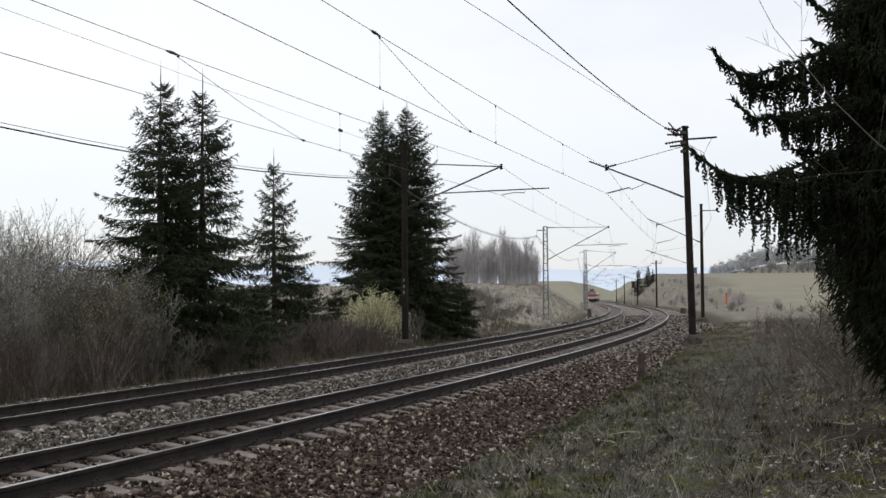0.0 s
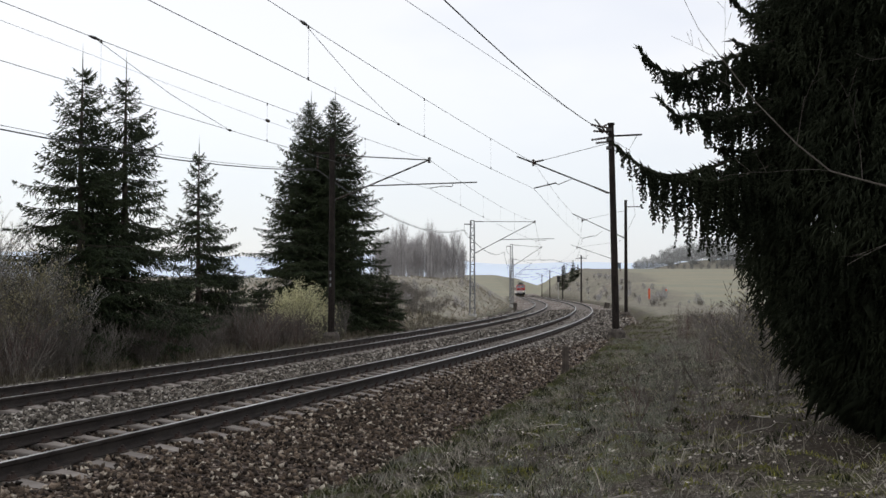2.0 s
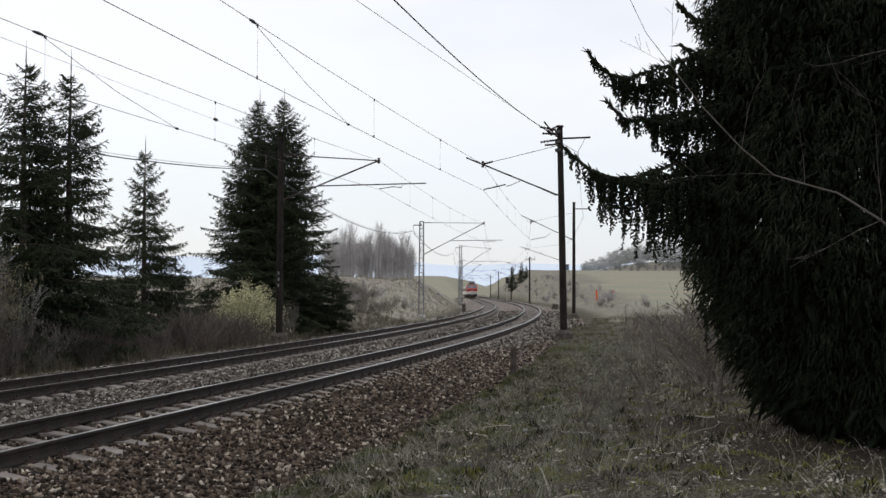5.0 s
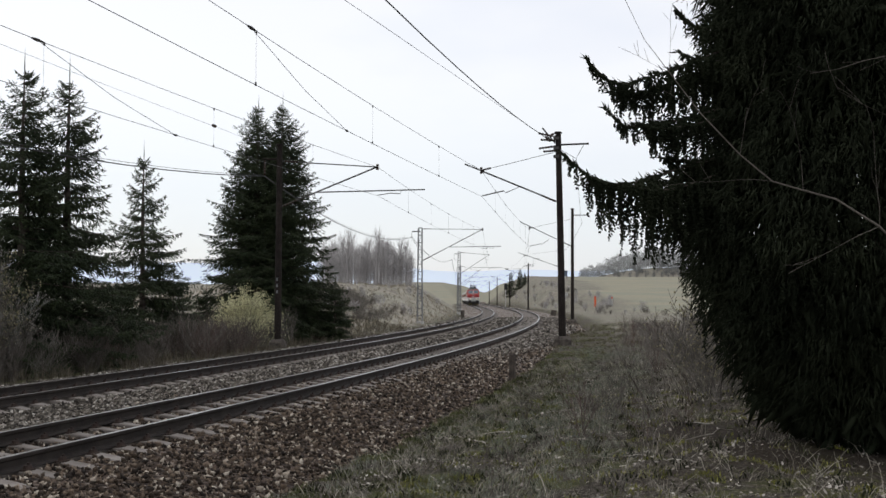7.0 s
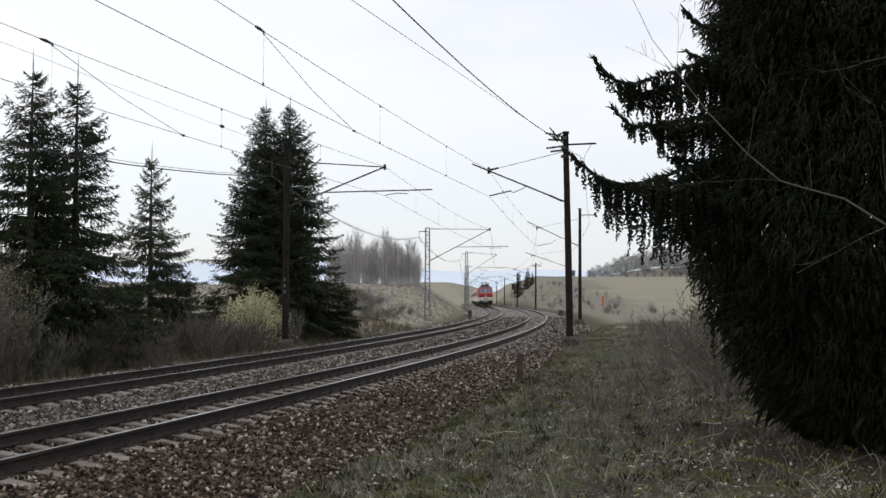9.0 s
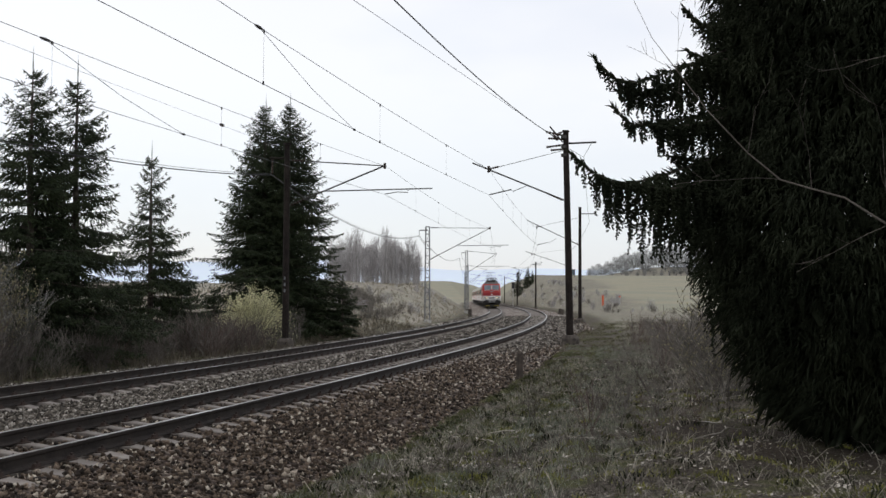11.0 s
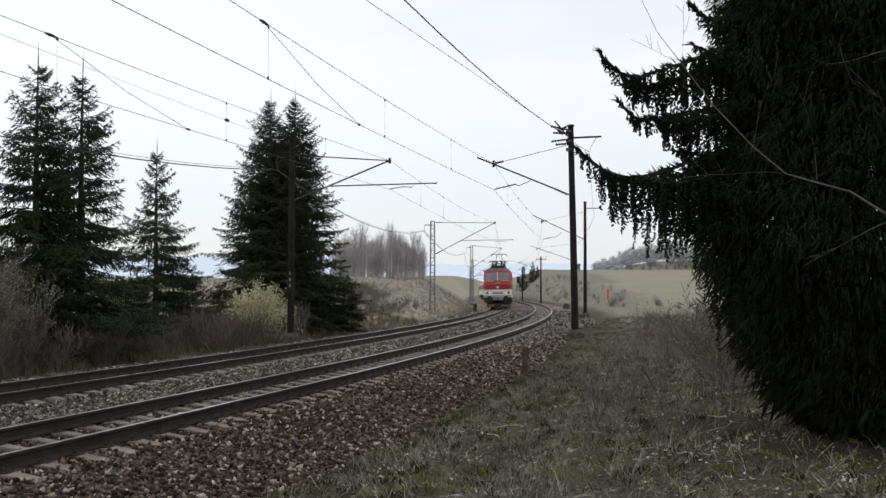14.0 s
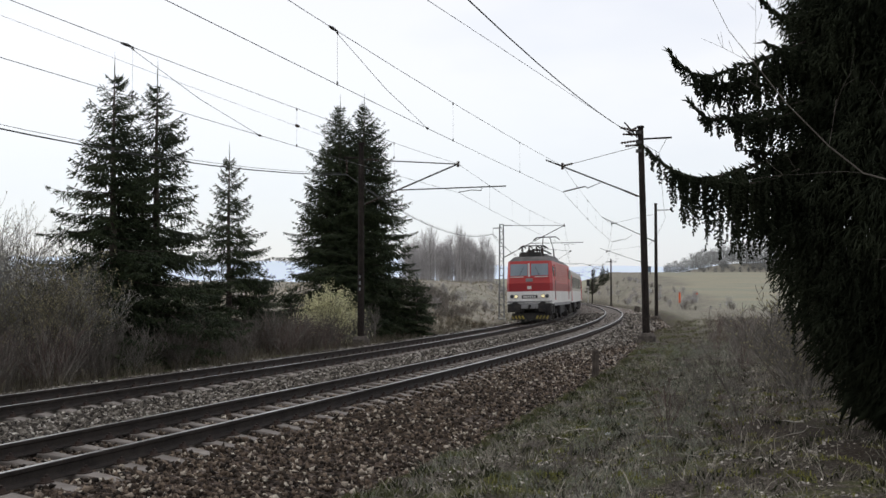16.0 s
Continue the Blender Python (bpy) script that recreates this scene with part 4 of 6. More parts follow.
# ---------------------------------------------------------------- trees and shrubs
def spruce_meshes(h, reach, seed, gap=0.24, per=7, low=0.06, dense=1.0, mat=None, hang=0.25, spray=1.0, shape=0.85, foot=0.72, core=0, knee=0.16):
    """Trunk and crown of a spruce of height h. reach: the crown's radius."""
    r = np.random.RandomState(seed)
    tr = Shape()
    tr.tube([(0, 0, -0.4), (0.02, 0.01, h * 0.3), (-0.02, 0.0, h * 0.7), (0, 0, h * 0.97)], [h * 0.019, h * 0.014, h * 0.007, 0.012], 9)
    ps, ds, ls, rs = [], [], [], []
    boughs = []
    z = h * low
    while z < h - 0.5:
        f = z / h
        k = max(3, int(per * (0.7 + 0.5 * (1 - f))))
        prof = reach * min(1.0, ((1 - f) / 0.88) ** shape) * (0.30 + 0.70 * min(1.0, (1 - f) / 0.17)) * (foot + (1 - foot) * step(0.0, knee, np.array(f)))
        for j in range(k):
            ln = float(prof) * r.uniform(0.55, 1.12) + 0.08
            boughs.append((z + r.uniform(-0.28, 0.28) * gap, r.uniform(0, 6.283), ln, f))
        z += gap * r.uniform(0.8, 1.2) * (0.72 + 0.6 * (1 - f))
    # leader
    ps.append(np.array([[0, 0, h - 0.6]]))
    ds.append(np.array([[0, 0, 1.0]]))
    ls.append(np.array([1.0]))
    rs.append(np.array([0.020]))
    for z0, az, ln, f in boughs:
        out = np.array([math.cos(az), math.sin(az), 0.0])
        side = np.array([-math.sin(az), math.cos(az), 0.0])
        rise = 0.46 * step(0.5, 1.0, np.array(f)) + 0.06 + r.uniform(-0.08, 0.10)
        droop = 0.52 * (1 - f) + 0.12 + r.uniform(-0.06, 0.10)
        upturn = 0.30 + r.uniform(-0.05, 0.12)

        def bough(u):
            u = np.asarray(u)[:, None]
            sway = 0.05 * np.sin(u * 5 + az * 7)
            return np.array([[0, 0, z0]]) + ln * (u * out + sway * side) + ln * (rise * u - droop * u ** 2 + upturn * u ** 3) * np.array([[0, 0, 1.0]])

        k = max(4, int(ln / 0.115 * dense))
        u = np.linspace(0.10, 1.0, k) + r.uniform(-0.5, 0.5, k) / k * 0.8
        u = np.clip(u, 0.05, 1.0)
        c = bough(u)
        fwd = bough(np.minimum(u + 0.03, 1.03)) - bough(u - 0.0)
        fwd /= np.linalg.norm(fwd, axis=1, keepdims=True) + 1e-9
        uu = np.linspace(0.0, 0.96, 7)
        cc = bough(uu)
        tr.tube([tuple(p) for p in cc], [max(0.004, 0.011 * ln * (1 - q) + 0.003) for q in uu], 3, caps=False)
        ps.append(c), ds.append(fwd), ls.append(np.full(k, 0.17 * spray)), rs.append(np.full(k, 0.020 * spray))
        for sg in (-1, 1):
            l2 = np.clip(0.42 * ln * (1.02 - u) + 0.10, 0.10, 0.62) * r.uniform(0.65, 1.25, k)
            sag = hang * r.uniform(0.5, 1.5, k)
            d2 = fwd * 0.55 + sg * side[None] * r.uniform(0.45, 0.95, k)[:, None]
            d2[:, 2] -= sag
            d2 /= np.linalg.norm(d2, axis=1, keepdims=True)
            ps.append(c), ds.append(d2), ls.append(l2), rs.append(np.full(k, 0.019 * spray))
            m = 5 if dense >= 1 else 4
            fine = spray * (0.55 + 0.45 * min(1.0, (1 - f) / 0.25))
            for q in range(m):
                t = (q + r.uniform(0.2, 0.9, k)) / m
                d3 = d2 * 0.75 + r.normal(0, 0.42, (k, 3))
                d3[:, 2] -= 0.35 * hang + 0.10
                ps.append(c + d2 * (l2 * t)[:, None]), ds.append(d3), ls.append(np.clip(l2 * 0.55, 0.09, 0.26) * r.uniform(0.7, 1.3, k) * fine), rs.append(r.uniform(0.014, 0.024, k) * fine)
    if core:
        # dense shaded boughs inside the crown
        az, zz = r.uniform(0, 6.283, core), r.uniform(0.02, 0.8, core) * h
        rad = reach * np.sqrt(r.uniform(0.02, 0.85, core)) * np.minimum(1.0, 0.42 + zz / 5.0) * np.minimum(1.0, ((1 - zz / h) / 0.88) ** shape) * 0.9
        p = np.stack([np.cos(az) * rad, np.sin(az) * rad, zz], 1)
        d = np.stack([np.cos(az) + r.normal(0, 0.5, core), np.sin(az) + r.normal(0, 0.5, core), r.normal(-0.7, 0.5, core)], 1)
        ps.append(p), ds.append(d), ls.append(r.uniform(0.12, 0.30, core)), rs.append(r.uniform(0.016, 0.029, core))
    v, fc = spindles(np.concatenate(ps), np.concatenate(ds), np.concatenate(ls), np.concatenate(rs))
    return tr.mesh("trunk", M_BARK), triangles("crown", v, fc, mat or M_NEEDLE)


def curtain_spruce():
    """A large old spruce: a dense dark body, hanging twigs all over it and a few long boughs towards -x."""
    r = np.random.RandomState(31)
    h = 13.0
    prof_z = [-0.1, 0.25, 0.75, 1.4, 2.1, 2.75, 3.4, 4.2, 5.4, 7.5, 10.5, 13.0]
    prof_r = [0.8, 1.35, 1.85, 2.25, 2.5, 2.75, 2.7, 2.35, 2.4, 2.2, 1.3, 0.02]
    ps, ds, ls, rs = [], [], [], []

    def put(p, d, ln, rad):
        ps.append(p), ds.append(d), ls.append(ln), rs.append(rad)

    def body(k, lo, hi, ln, rad, z_top):
        z = r.uniform(0.0, z_top, k)
        az = r.uniform(0, 6.283, k)
        wave = 1 + 0.05 * np.sin(az * 7 + z * 2.1) + 0.05 * np.sin(az * 13 - z * 3.7) + 0.04 * np.sin(z * 11 + az * 3)
        q = np.interp(z, prof_z, prof_r) * np.sqrt(r.uniform(lo * lo, hi * hi, k)) * wave
        d = np.stack([np.cos(az) * 0.5, np.sin(az) * 0.5, np.full(k, -0.9)], 1) + r.normal(0, 0.35, (k, 3))
        put(np.stack([np.cos(az) * q, np.sin(az) * q, z + 0.1], 1), d, r.uniform(*ln, k), r.uniform(*rad, k))

    # Large hidden inner sprays, added to keep light from passing through.
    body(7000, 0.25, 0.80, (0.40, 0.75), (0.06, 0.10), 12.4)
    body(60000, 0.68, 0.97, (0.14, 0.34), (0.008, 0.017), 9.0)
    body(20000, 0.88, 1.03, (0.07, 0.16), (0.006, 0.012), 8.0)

    def strands(at, length, width=1.0):
        """Hanging needled twigs from many places, each a ragged tail of short sprays."""
        k = len(at)
        lean = r.normal(0, 0.06, (k, 3)) * np.array([[1, 1, 0]])
        for j in range(36):
            on = length > 0.038 * j
            m = int(on.sum())
            if not m:
                break
            f = np.minimum(1.0, 0.038 * j / np.maximum(length[on], 0.05))
            spot = at[on] + (lean[on] + np.array([[0, 0, -1.0]])) * (0.038 * j)
            for turn in range(2):
                d = np.array([[0, 0, -0.8]]) + r.normal(0, 0.55, (m, 3)) * np.array([[1, 1, 0.3]])
                put(spot + r.normal(0, 0.006, (m, 3)), d, r.uniform(0.05, 0.085, m) * (1.0 - 0.35 * f), r.uniform(0.0075, 0.0135, m) * width)

    # curtains over the body
    k = 2600
    z, az = r.uniform(1.6, 8.5, k), r.uniform(0, 6.283, k)
    q = np.interp(z, prof_z, prof_r) * r.uniform(0.86, 1.03, k)
    strands(np.stack([np.cos(az) * q, np.sin(az) * q, z], 1), r.uniform(0.15, 0.6, k))
    tr = Shape()
    tr.tube([(0, 0, -0.4), (0.02, 0.01, h * 0.3), (-0.02, 0.0, h * 0.7), (0, 0, h * 0.97)], [h * 0.019, h * 0.014, h * 0.007, 0.012], 9)
    # long boughs: height at the trunk, length, fall, lift of the tip, where the lift begins, twigs' length, turn
    long_boughs = [(4.52, 4.46, 1.25, 0.62, 0.80, 1.12, 0.00), (4.46, 4.05, 1.22, 0.35, 0.82, 1.10, 0.04), (4.42, 3.65, 1.20, 0.25, 0.80, 1.10, -0.06),
                   (6.25, 4.14, 1.68, 0.62, 0.84, 0.70, 0.00), (6.15, 3.75, 1.62, 0.25, 0.82, 0.62, 0.05), (5.14, 3.88, 1.02, 0.42, 0.88, 0.55, 0.00), (5.08, 3.50, 1.00, 0.20, 0.85, 0.55, -0.05),
                   (4.25, 3.10, 0.50, 0.12, 0.80, 0.30, 0.03), (6.15, 2.92, 0.66, 0.42, 0.84, 0.42, 0.00), (5.75, 2.95, 0.75, 0.25, 0.80, 0.40, -0.08), (7.0, 2.8, 0.8, 0.3, 0.8, 0.4, 0.1)]
    for z0, ln, fall, lift, begin, drape, turn in long_boughs:
        out = np.array([-math.cos(turn), math.sin(turn), 0.0])
        side = np.array([math.sin(turn), math.cos(turn), 0.0])

        def bough(u):
            u = np.asarray(u)
            zz = z0 - fall * u + lift * (np.clip(u - begin, 0, 1) / (1 - begin)) ** 2 + 0.02 * np.sin(u * 17 + z0)
            sway = 0.05 * np.sin(u * 6 + z0 * 5)
            return u[:, None] * ln * out[None] + sway[:, None] * side[None] + np.stack([0 * u, 0 * u, zz], 1)

        uu = np.linspace(0.0, 1.0, 16)
        tr.tube([tuple(c) for c in bough(uu)], [0.034 * (1 - w) + 0.006 for w in uu], 5, caps=False)
        k = int(ln * 75)
        u = np.sort(r.uniform(0.45, 1.0, k))
        c = bough(u)
        fwd = bough(np.minimum(u + 0.02, 1.02)) - c
        fwd /= np.linalg.norm(fwd, axis=1, keepdims=True)
        put(c - fwd * 0.04, fwd + r.normal(0, 0.25, (k, 3)), r.uniform(0.07, 0.13, k), r.uniform(0.012, 0.020, k))
        # short upright and forward twigs on the bough
        m = int(ln * 16)
        u2 = r.uniform(0.5, 1.0, m)
        c2 = bough(u2)
        put(c2, out[None] * 0.8 + r.normal(0, 0.35, (m, 3)) + np.array([[0, 0, 0.45]]), r.uniform(0.08, 0.17, m), r.uniform(0.010, 0.016, m))
        # side branchlets and their hanging twigs
        k = int(ln * 33)
        u3 = 0.42 + 0.57 * r.uniform(0, 1, k)
        reach = (0.05 + 0.42 * np.clip(1.0 - u3, 0, 0.6)) * r.uniform(-1, 1, k)
        ahead = 0.5 * np.abs(reach)
        c3 = bough(np.minimum(u3 + ahead / ln, 1.0)) + side[None] * reach[:, None]
        c3[:, 2] -= 0.10 * np.abs(reach)
        hang = drape * np.clip((1.01 - u3) * 4.6, 0.06, 1.0) * r.uniform(0.30, 1.0, k)
        strands(c3, hang, 1.6)
        base = bough(u3)
        dd = c3 - base
        put(base, dd + 1e-4, np.linalg.norm(dd, axis=1) + 0.02, np.full(k, 0.010))
    v, fc = spindles(np.concatenate(ps), np.concatenate(ds), np.concatenate(ls), np.concatenate(rs))
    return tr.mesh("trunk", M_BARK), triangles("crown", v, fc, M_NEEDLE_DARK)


def place_tree(meshes, x, y, label, category="tree", group="", turn=0.0, size=1.0, name="spruce_tree", names=("trunk", "crown"), sink=0.05):
    tree = tagged(new(name), label, category, group)
    tree.matrix_world = pose(x, y, ground_at(x, y) - sink, 0, 0, turn)
    tree.scale = (size, size, size)
    for nm, me in zip(names, meshes):
        ob = new(nm, me)
        ob.parent = tree
        if nm.endswith("_cover"):
            ob["kind"] = "stuff"
    return tree


def joined_brush(label, places):
    """Far brush that nobody could count, as one object; places: mesh, x, y, turn, size."""
    vs, fs, base, mat = [], [], 0, None
    for me, x, y, turn, size in places:
        co = np.empty(len(me.vertices) * 3)
        me.vertices.foreach_get("co", co)
        me.calc_loop_triangles()
        tri = np.empty(len(me.loop_triangles) * 3, dtype=np.int32)
        me.loop_triangles.foreach_get("vertices", tri)
        c, d = math.cos(turn), math.sin(turn)
        v = co.reshape(-1, 3) @ np.array([(c, d, 0), (-d, c, 0), (0, 0, 1.0)]) * size + np.array([x, y, ground_at(x, y) - 0.05])
        vs.append(v), fs.append(tri.reshape(-1, 3) + base)
        base += len(v)
        mat = me.materials[0]
    tagged(new("brush_cover", triangles("brush_cover", np.concatenate(vs), np.concatenate(fs), mat)), label, "brush", kind="stuff")


def bare_meshes(h, seed, stems=1, spread=0.25, levels=3, r0=0.05, kids=(7, 6, 4), upright=0.75, mat=None, buds=0, bud_mat=None, bud_size=(0.03, 0.012), thin=0.004):
    """Bare wood: stems that fork again and again, with buds or catkins on the last twigs."""
    r = np.random.RandomState(seed)
    sh = Shape()
    tips = []

    def grow(p, d, ln, rad, lv):
        k = 4 if lv else 3
        pts, q = [p], p.copy()
        dd = d.copy()
        for i in range(k):
            dd = dd + r.normal(0, 0.10, 3)
            dd[2] += 0.05 * upright
            dd /= np.linalg.norm(dd)
            q = q + dd * ln / k
            pts.append(q.copy())
        radii = [max(thin, rad * (1 - 0.8 * i / k)) for i in range(k + 1)]
        sh.tube([tuple(a) for a in pts], radii, 5 if rad > 0.03 else 3, caps=False)
        if lv == levels:
            tips.extend(pts[1:])
            return
        for i in range(kids[min(lv, len(kids) - 1)]):
            t = r.uniform(0.22, 1.0) * k
            a = min(int(t), k - 1)
            st = pts[a] + (pts[a + 1] - pts[a]) * (t - a)
            az = r.uniform(0, 6.283)
            nd = dd * upright + np.array([math.cos(az), math.sin(az), 0.15]) * (1 - upright * 0.55)
            nd /= np.linalg.norm(nd)
            grow(st, nd, ln * r.uniform(0.32, 0.55) * (1.15 - 0.4 * t / k), rad * 0.45, lv + 1)

    for i in range(stems):
        az, tilt = r.uniform(0, 6.283), r.uniform(0, spread)
        d = np.array([math.cos(az) * tilt, math.sin(az) * tilt, 1.0])
        d /= np.linalg.norm(d)
        grow(np.array([math.cos(az) * 0.12 * stems ** 0.5 * tilt, math.sin(az) * 0.12 * stems ** 0.5 * tilt, -0.15]), d, h * r.uniform(0.72, 1.0) * (0.78 if levels > 1 else 1), r0 * r.uniform(0.7, 1.1), 0)
    out = [sh.mesh("branches", mat or M_TWIG)]
    if buds:
        tips = np.array(tips)
        pick = tips[r.randint(0, len(tips), buds)] + r.normal(0, 0.02, (buds, 3))
        d = r.normal(0, 0.5, (buds, 3)) + np.array([[0, 0, 0.8]])
        v, f = spindles(pick, d, bud_size[0] * r.uniform(0.7, 1.4, buds), bud_size[1] * r.uniform(0.7, 1.4, buds))
        out.append(triangles("buds", v, f, bud_mat or M_BUD))
    return out


def build_trees():
    big = spruce_meshes(9.3, 3.0, 21, gap=0.33, per=9, low=0.05, shape=0.85, hang=0.40, core=1100, spray=0.9)
    place_tree(big, -8.55, 31.9, "tall dark green spruce with a thin pointed leader", group="spruces beside the track")
    second = spruce_meshes(9.2, 2.6, 22, gap=0.33, per=8, low=0.05, shape=0.9, hang=0.40, core=900, spray=0.9)
    place_tree(second, -7.5, 32.9, "tall dark green spruce grown against its neighbour", group="spruces beside the track")
    small = spruce_meshes(8.15, 2.75, 23, gap=0.33, per=7, low=0.08, shape=1.0, hang=0.50, spray=0.9)
    place_tree(small, -6.6, 41.2, "slim open spruce with drooping boughs", group="spruces beside the track")
    twin = spruce_meshes(12.1, 3.7, 24, gap=0.28, per=11, low=0.04, shape=0.78, hang=0.34, dense=0.95, core=6500, spray=0.95)
    place_tree(twin, -2.95, 52.6, "dense dark spruce, one of a close pair", group="spruces beside the track")
    twin2 = spruce_meshes(12.2, 3.6, 25, gap=0.28, per=11, low=0.04, shape=0.78, hang=0.34, dense=0.95, core=6500, spray=0.95)
    place_tree(twin2, -1.78, 53.2, "dense dark spruce, one of a close pair", group="spruces beside the track")
    low = spruce_meshes(4.2, 1.6, 26, gap=0.26, per=7, low=0.04, shape=0.8, hang=0.3)
    for x, y, sz, tn in ((-5.6, 42.6, 0.9, 40), (-5.3, 52.0, 0.75, 100), (-9.8, 33.5, 1.0, 160), (0.9, 53.0, 0.78, 220), (-7.2, 40.6, 0.8, 10)):
        place_tree(low, x, y, "young spruce in the hedge below the tall ones", group="young spruces", turn=tn, size=sz)
    near = curtain_spruce()
    place_tree(near, 7.65, 13.6, "near-black large spruce with hanging curtains of twigs", turn=0)
    # far conifers on the bank
    for x, y, sz in ((55.9, 302, 0.95), (59.7, 308, 0.80), (61.9, 312, 0.5)):
        place_tree(small, x, y, "small dark conifer on the bank", group="conifers on the bank", turn=x * 9, size=sz)
    # grove of bare trees behind the bank
    def hazy(h, seed, k, width, mat, thick=1.0, stems=1, bark=None):
        """A leafless tree seen from far off: stems, limbs and a veil of upright twigs."""
        q = np.random.RandomState(seed)
        sh = Shape()
        ps, ds = [], []
        for j in range(stems):
            a0, off = q.uniform(0, 6.283), width * 0.55 * q.uniform(0.2, 1.0) * (stems > 1)
            bx, by, top = math.cos(a0) * off, math.sin(a0) * off, h * q.uniform(0.82, 1.0)
            sh.tube([(bx, by, -0.3), (bx * 1.05 + 0.05, by, top * 0.5), (bx * 1.15, by * 1.15 + 0.05, top * 0.95)], [0.085 * thick ** 0.5, 0.055 * thick ** 0.5, 0.014], 5)
            for i in range(9):
                a, z, w = q.uniform(0, 6.283), top * q.uniform(0.22, 0.8), width * q.uniform(0.35, 0.75)
                sh.tube([(bx, by, z), (bx + math.cos(a) * w * 0.5, by + math.sin(a) * w * 0.5, z + top * 0.12), (bx + math.cos(a) * w, by + math.sin(a) * w, z + top * 0.26)], [0.04, 0.025, 0.010], 3)
            m = k // stems
            t = q.uniform(0.0, 1.0, m) ** (0.75 if thick < 2 else 1.15)
            az, rad = q.uniform(0, 6.283, m), width * (0.30 + 0.70 * np.sin(np.clip(t * 1.05, 0, 1) * 3.0)) * q.uniform(0, 1, m) ** 0.6
            ps.append(np.stack([bx + np.cos(az) * rad, by + np.sin(az) * rad, top * (0.08 + 0.85 * t)], 1))
            ds.append(np.stack([np.cos(az) * 0.24 + q.normal(0, 0.14, m), np.sin(az) * 0.24 + q.normal(0, 0.14, m), np.ones(m)], 1))
        ps, ds = np.concatenate(ps), np.concatenate(ds)
        v, f = spindles(ps, ds, q.uniform(0.5, 1.5, len(ps)), q.uniform(0.005, 0.015, len(ps)) * thick)
        return sh.mesh("trunk", bark or mat), triangles("crown", v, f, mat)

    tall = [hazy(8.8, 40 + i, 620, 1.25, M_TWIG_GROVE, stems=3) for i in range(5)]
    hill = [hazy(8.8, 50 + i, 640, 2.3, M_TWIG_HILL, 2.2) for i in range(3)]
    r = random.Random(3)
    for i in range(84):
        u = i / 83
        y = r.uniform(165, 200)
        x = y * math.tan(radians(0.4 + 4.6 * u + r.uniform(-0.15, 0.15)))
        place_tree(tall[i % 5], x, y, "leafless grey-brown poplar in a grove", group="grove of bare trees", turn=r.uniform(0, 360),
                   size=r.uniform(0.66, 1.04) * (0.86 + 0.16 * math.sin(math.pi * min(1, 0.1 + u * 0.9))), name="bare_tree")
    # wood on the hill behind the field
    for i in range(120):
        a = 14.2 + 14 * (i / 120) ** 1.1
        y = r.uniform(405, 465)
        place_tree(hill[i % 3], y * math.tan(radians(a)), y, "leafless tree in the wood on the hill", group="wood on the hill", turn=r.uniform(0, 360),
                   size=r.uniform(0.75, 1.15) * (0.45 + 0.75 * min(1, (a - 14) / 3.2)), name="bare_tree")
    for i in range(60):
        a, y = r.uniform(14.0, 27.0), r.uniform(388, 420)
        place_tree(hill[i % 3], y * math.tan(radians(a)), y, "low leafless bush at the wood's edge", "shrub", "wood on the hill", r.uniform(0, 360), r.uniform(0.22, 0.42), "shrub")
    # thickets by the inner track
    bush = [bare_meshes(4.9, 60 + i, 8, 0.22, 2, 0.022, (12, 8), 0.84, M_TWIG_PALE if i != 2 else M_TWIG, buds=1500, bud_mat=M_BUD_PALE if i != 1 else M_BUD, bud_size=(0.045, 0.014), thin=0.0036) for i in range(4)]
    for i in range(66):
        s, n = 15.5 + 16.5 * (i / 65) + r.uniform(-1, 1), r.uniform(-17.5, -9.6)
        p = along(s, n)
        place_tree(bush[i % 4], p.x, p.y, "bare grey shrub dotted with pale catkin buds", "shrub", "thicket beside the track", r.uniform(0, 360), r.uniform(0.80, 1.10) * (1.0 if n < -11.5 else 0.72), "shrub", ("bare_crown", "bud_cover"))
    low_bush = [bare_meshes(1.7, 70 + i, 14, 0.55, 1, 0.009, (9,), 0.75, (M_TWIG_RED, M_TWIG_DARK, M_TWIG_DARK, M_TWIG)[i], thin=0.0036) for i in range(4)]
    for i in range(105):
        s = r.uniform(17, 62)
        n = r.uniform(-10.4, -8.3) if s < 45 else r.uniform(-11.5, -8.9)
        p = along(s, n)
        place_tree(low_bush[i % 4], p.x, p.y, "low reddish-brown leafless brush", "shrub", "brush beside the track", r.uniform(0, 360), r.uniform(0.55, 1.15), "shrub", ("bare_crown",))
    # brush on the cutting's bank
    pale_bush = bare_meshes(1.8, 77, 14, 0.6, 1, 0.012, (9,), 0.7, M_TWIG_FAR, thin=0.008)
    brown_bush = bare_meshes(1.6, 78, 16, 0.6, 1, 0.012, (9,), 0.7, M_TWIG, thin=0.007)

    def spots(me, k, s_range, n_range, size):
        out = []
        for _ in range(k):
            p = along(r.uniform(*s_range), r.uniform(*n_range))
            out.append((me, p.x, p.y, r.uniform(0, 6.28), r.uniform(*size)))
        return out

    joined_brush("low grey leafless brush on the grassy bank", spots(pale_bush[0], 45, (66, 165), (-26, -10.5), (0.4, 0.8)) + spots(pale_bush[0], 60, (120, 275), (5.6, 15.0), (0.3, 0.9)))
    joined_brush("brown leafless brush on the banks", spots(brown_bush[0], 70, (68, 108), (-21, -11.2), (0.4, 0.9)) + spots(brown_bush[0], 9, (84, 100), (-17, -13), (0.7, 1.15)) + spots(brown_bush[0], 40, (110, 275), (5.6, 15.0), (0.25, 0.7)))
    # willow in bloom
    q = np.random.RandomState(80)
    k = 260
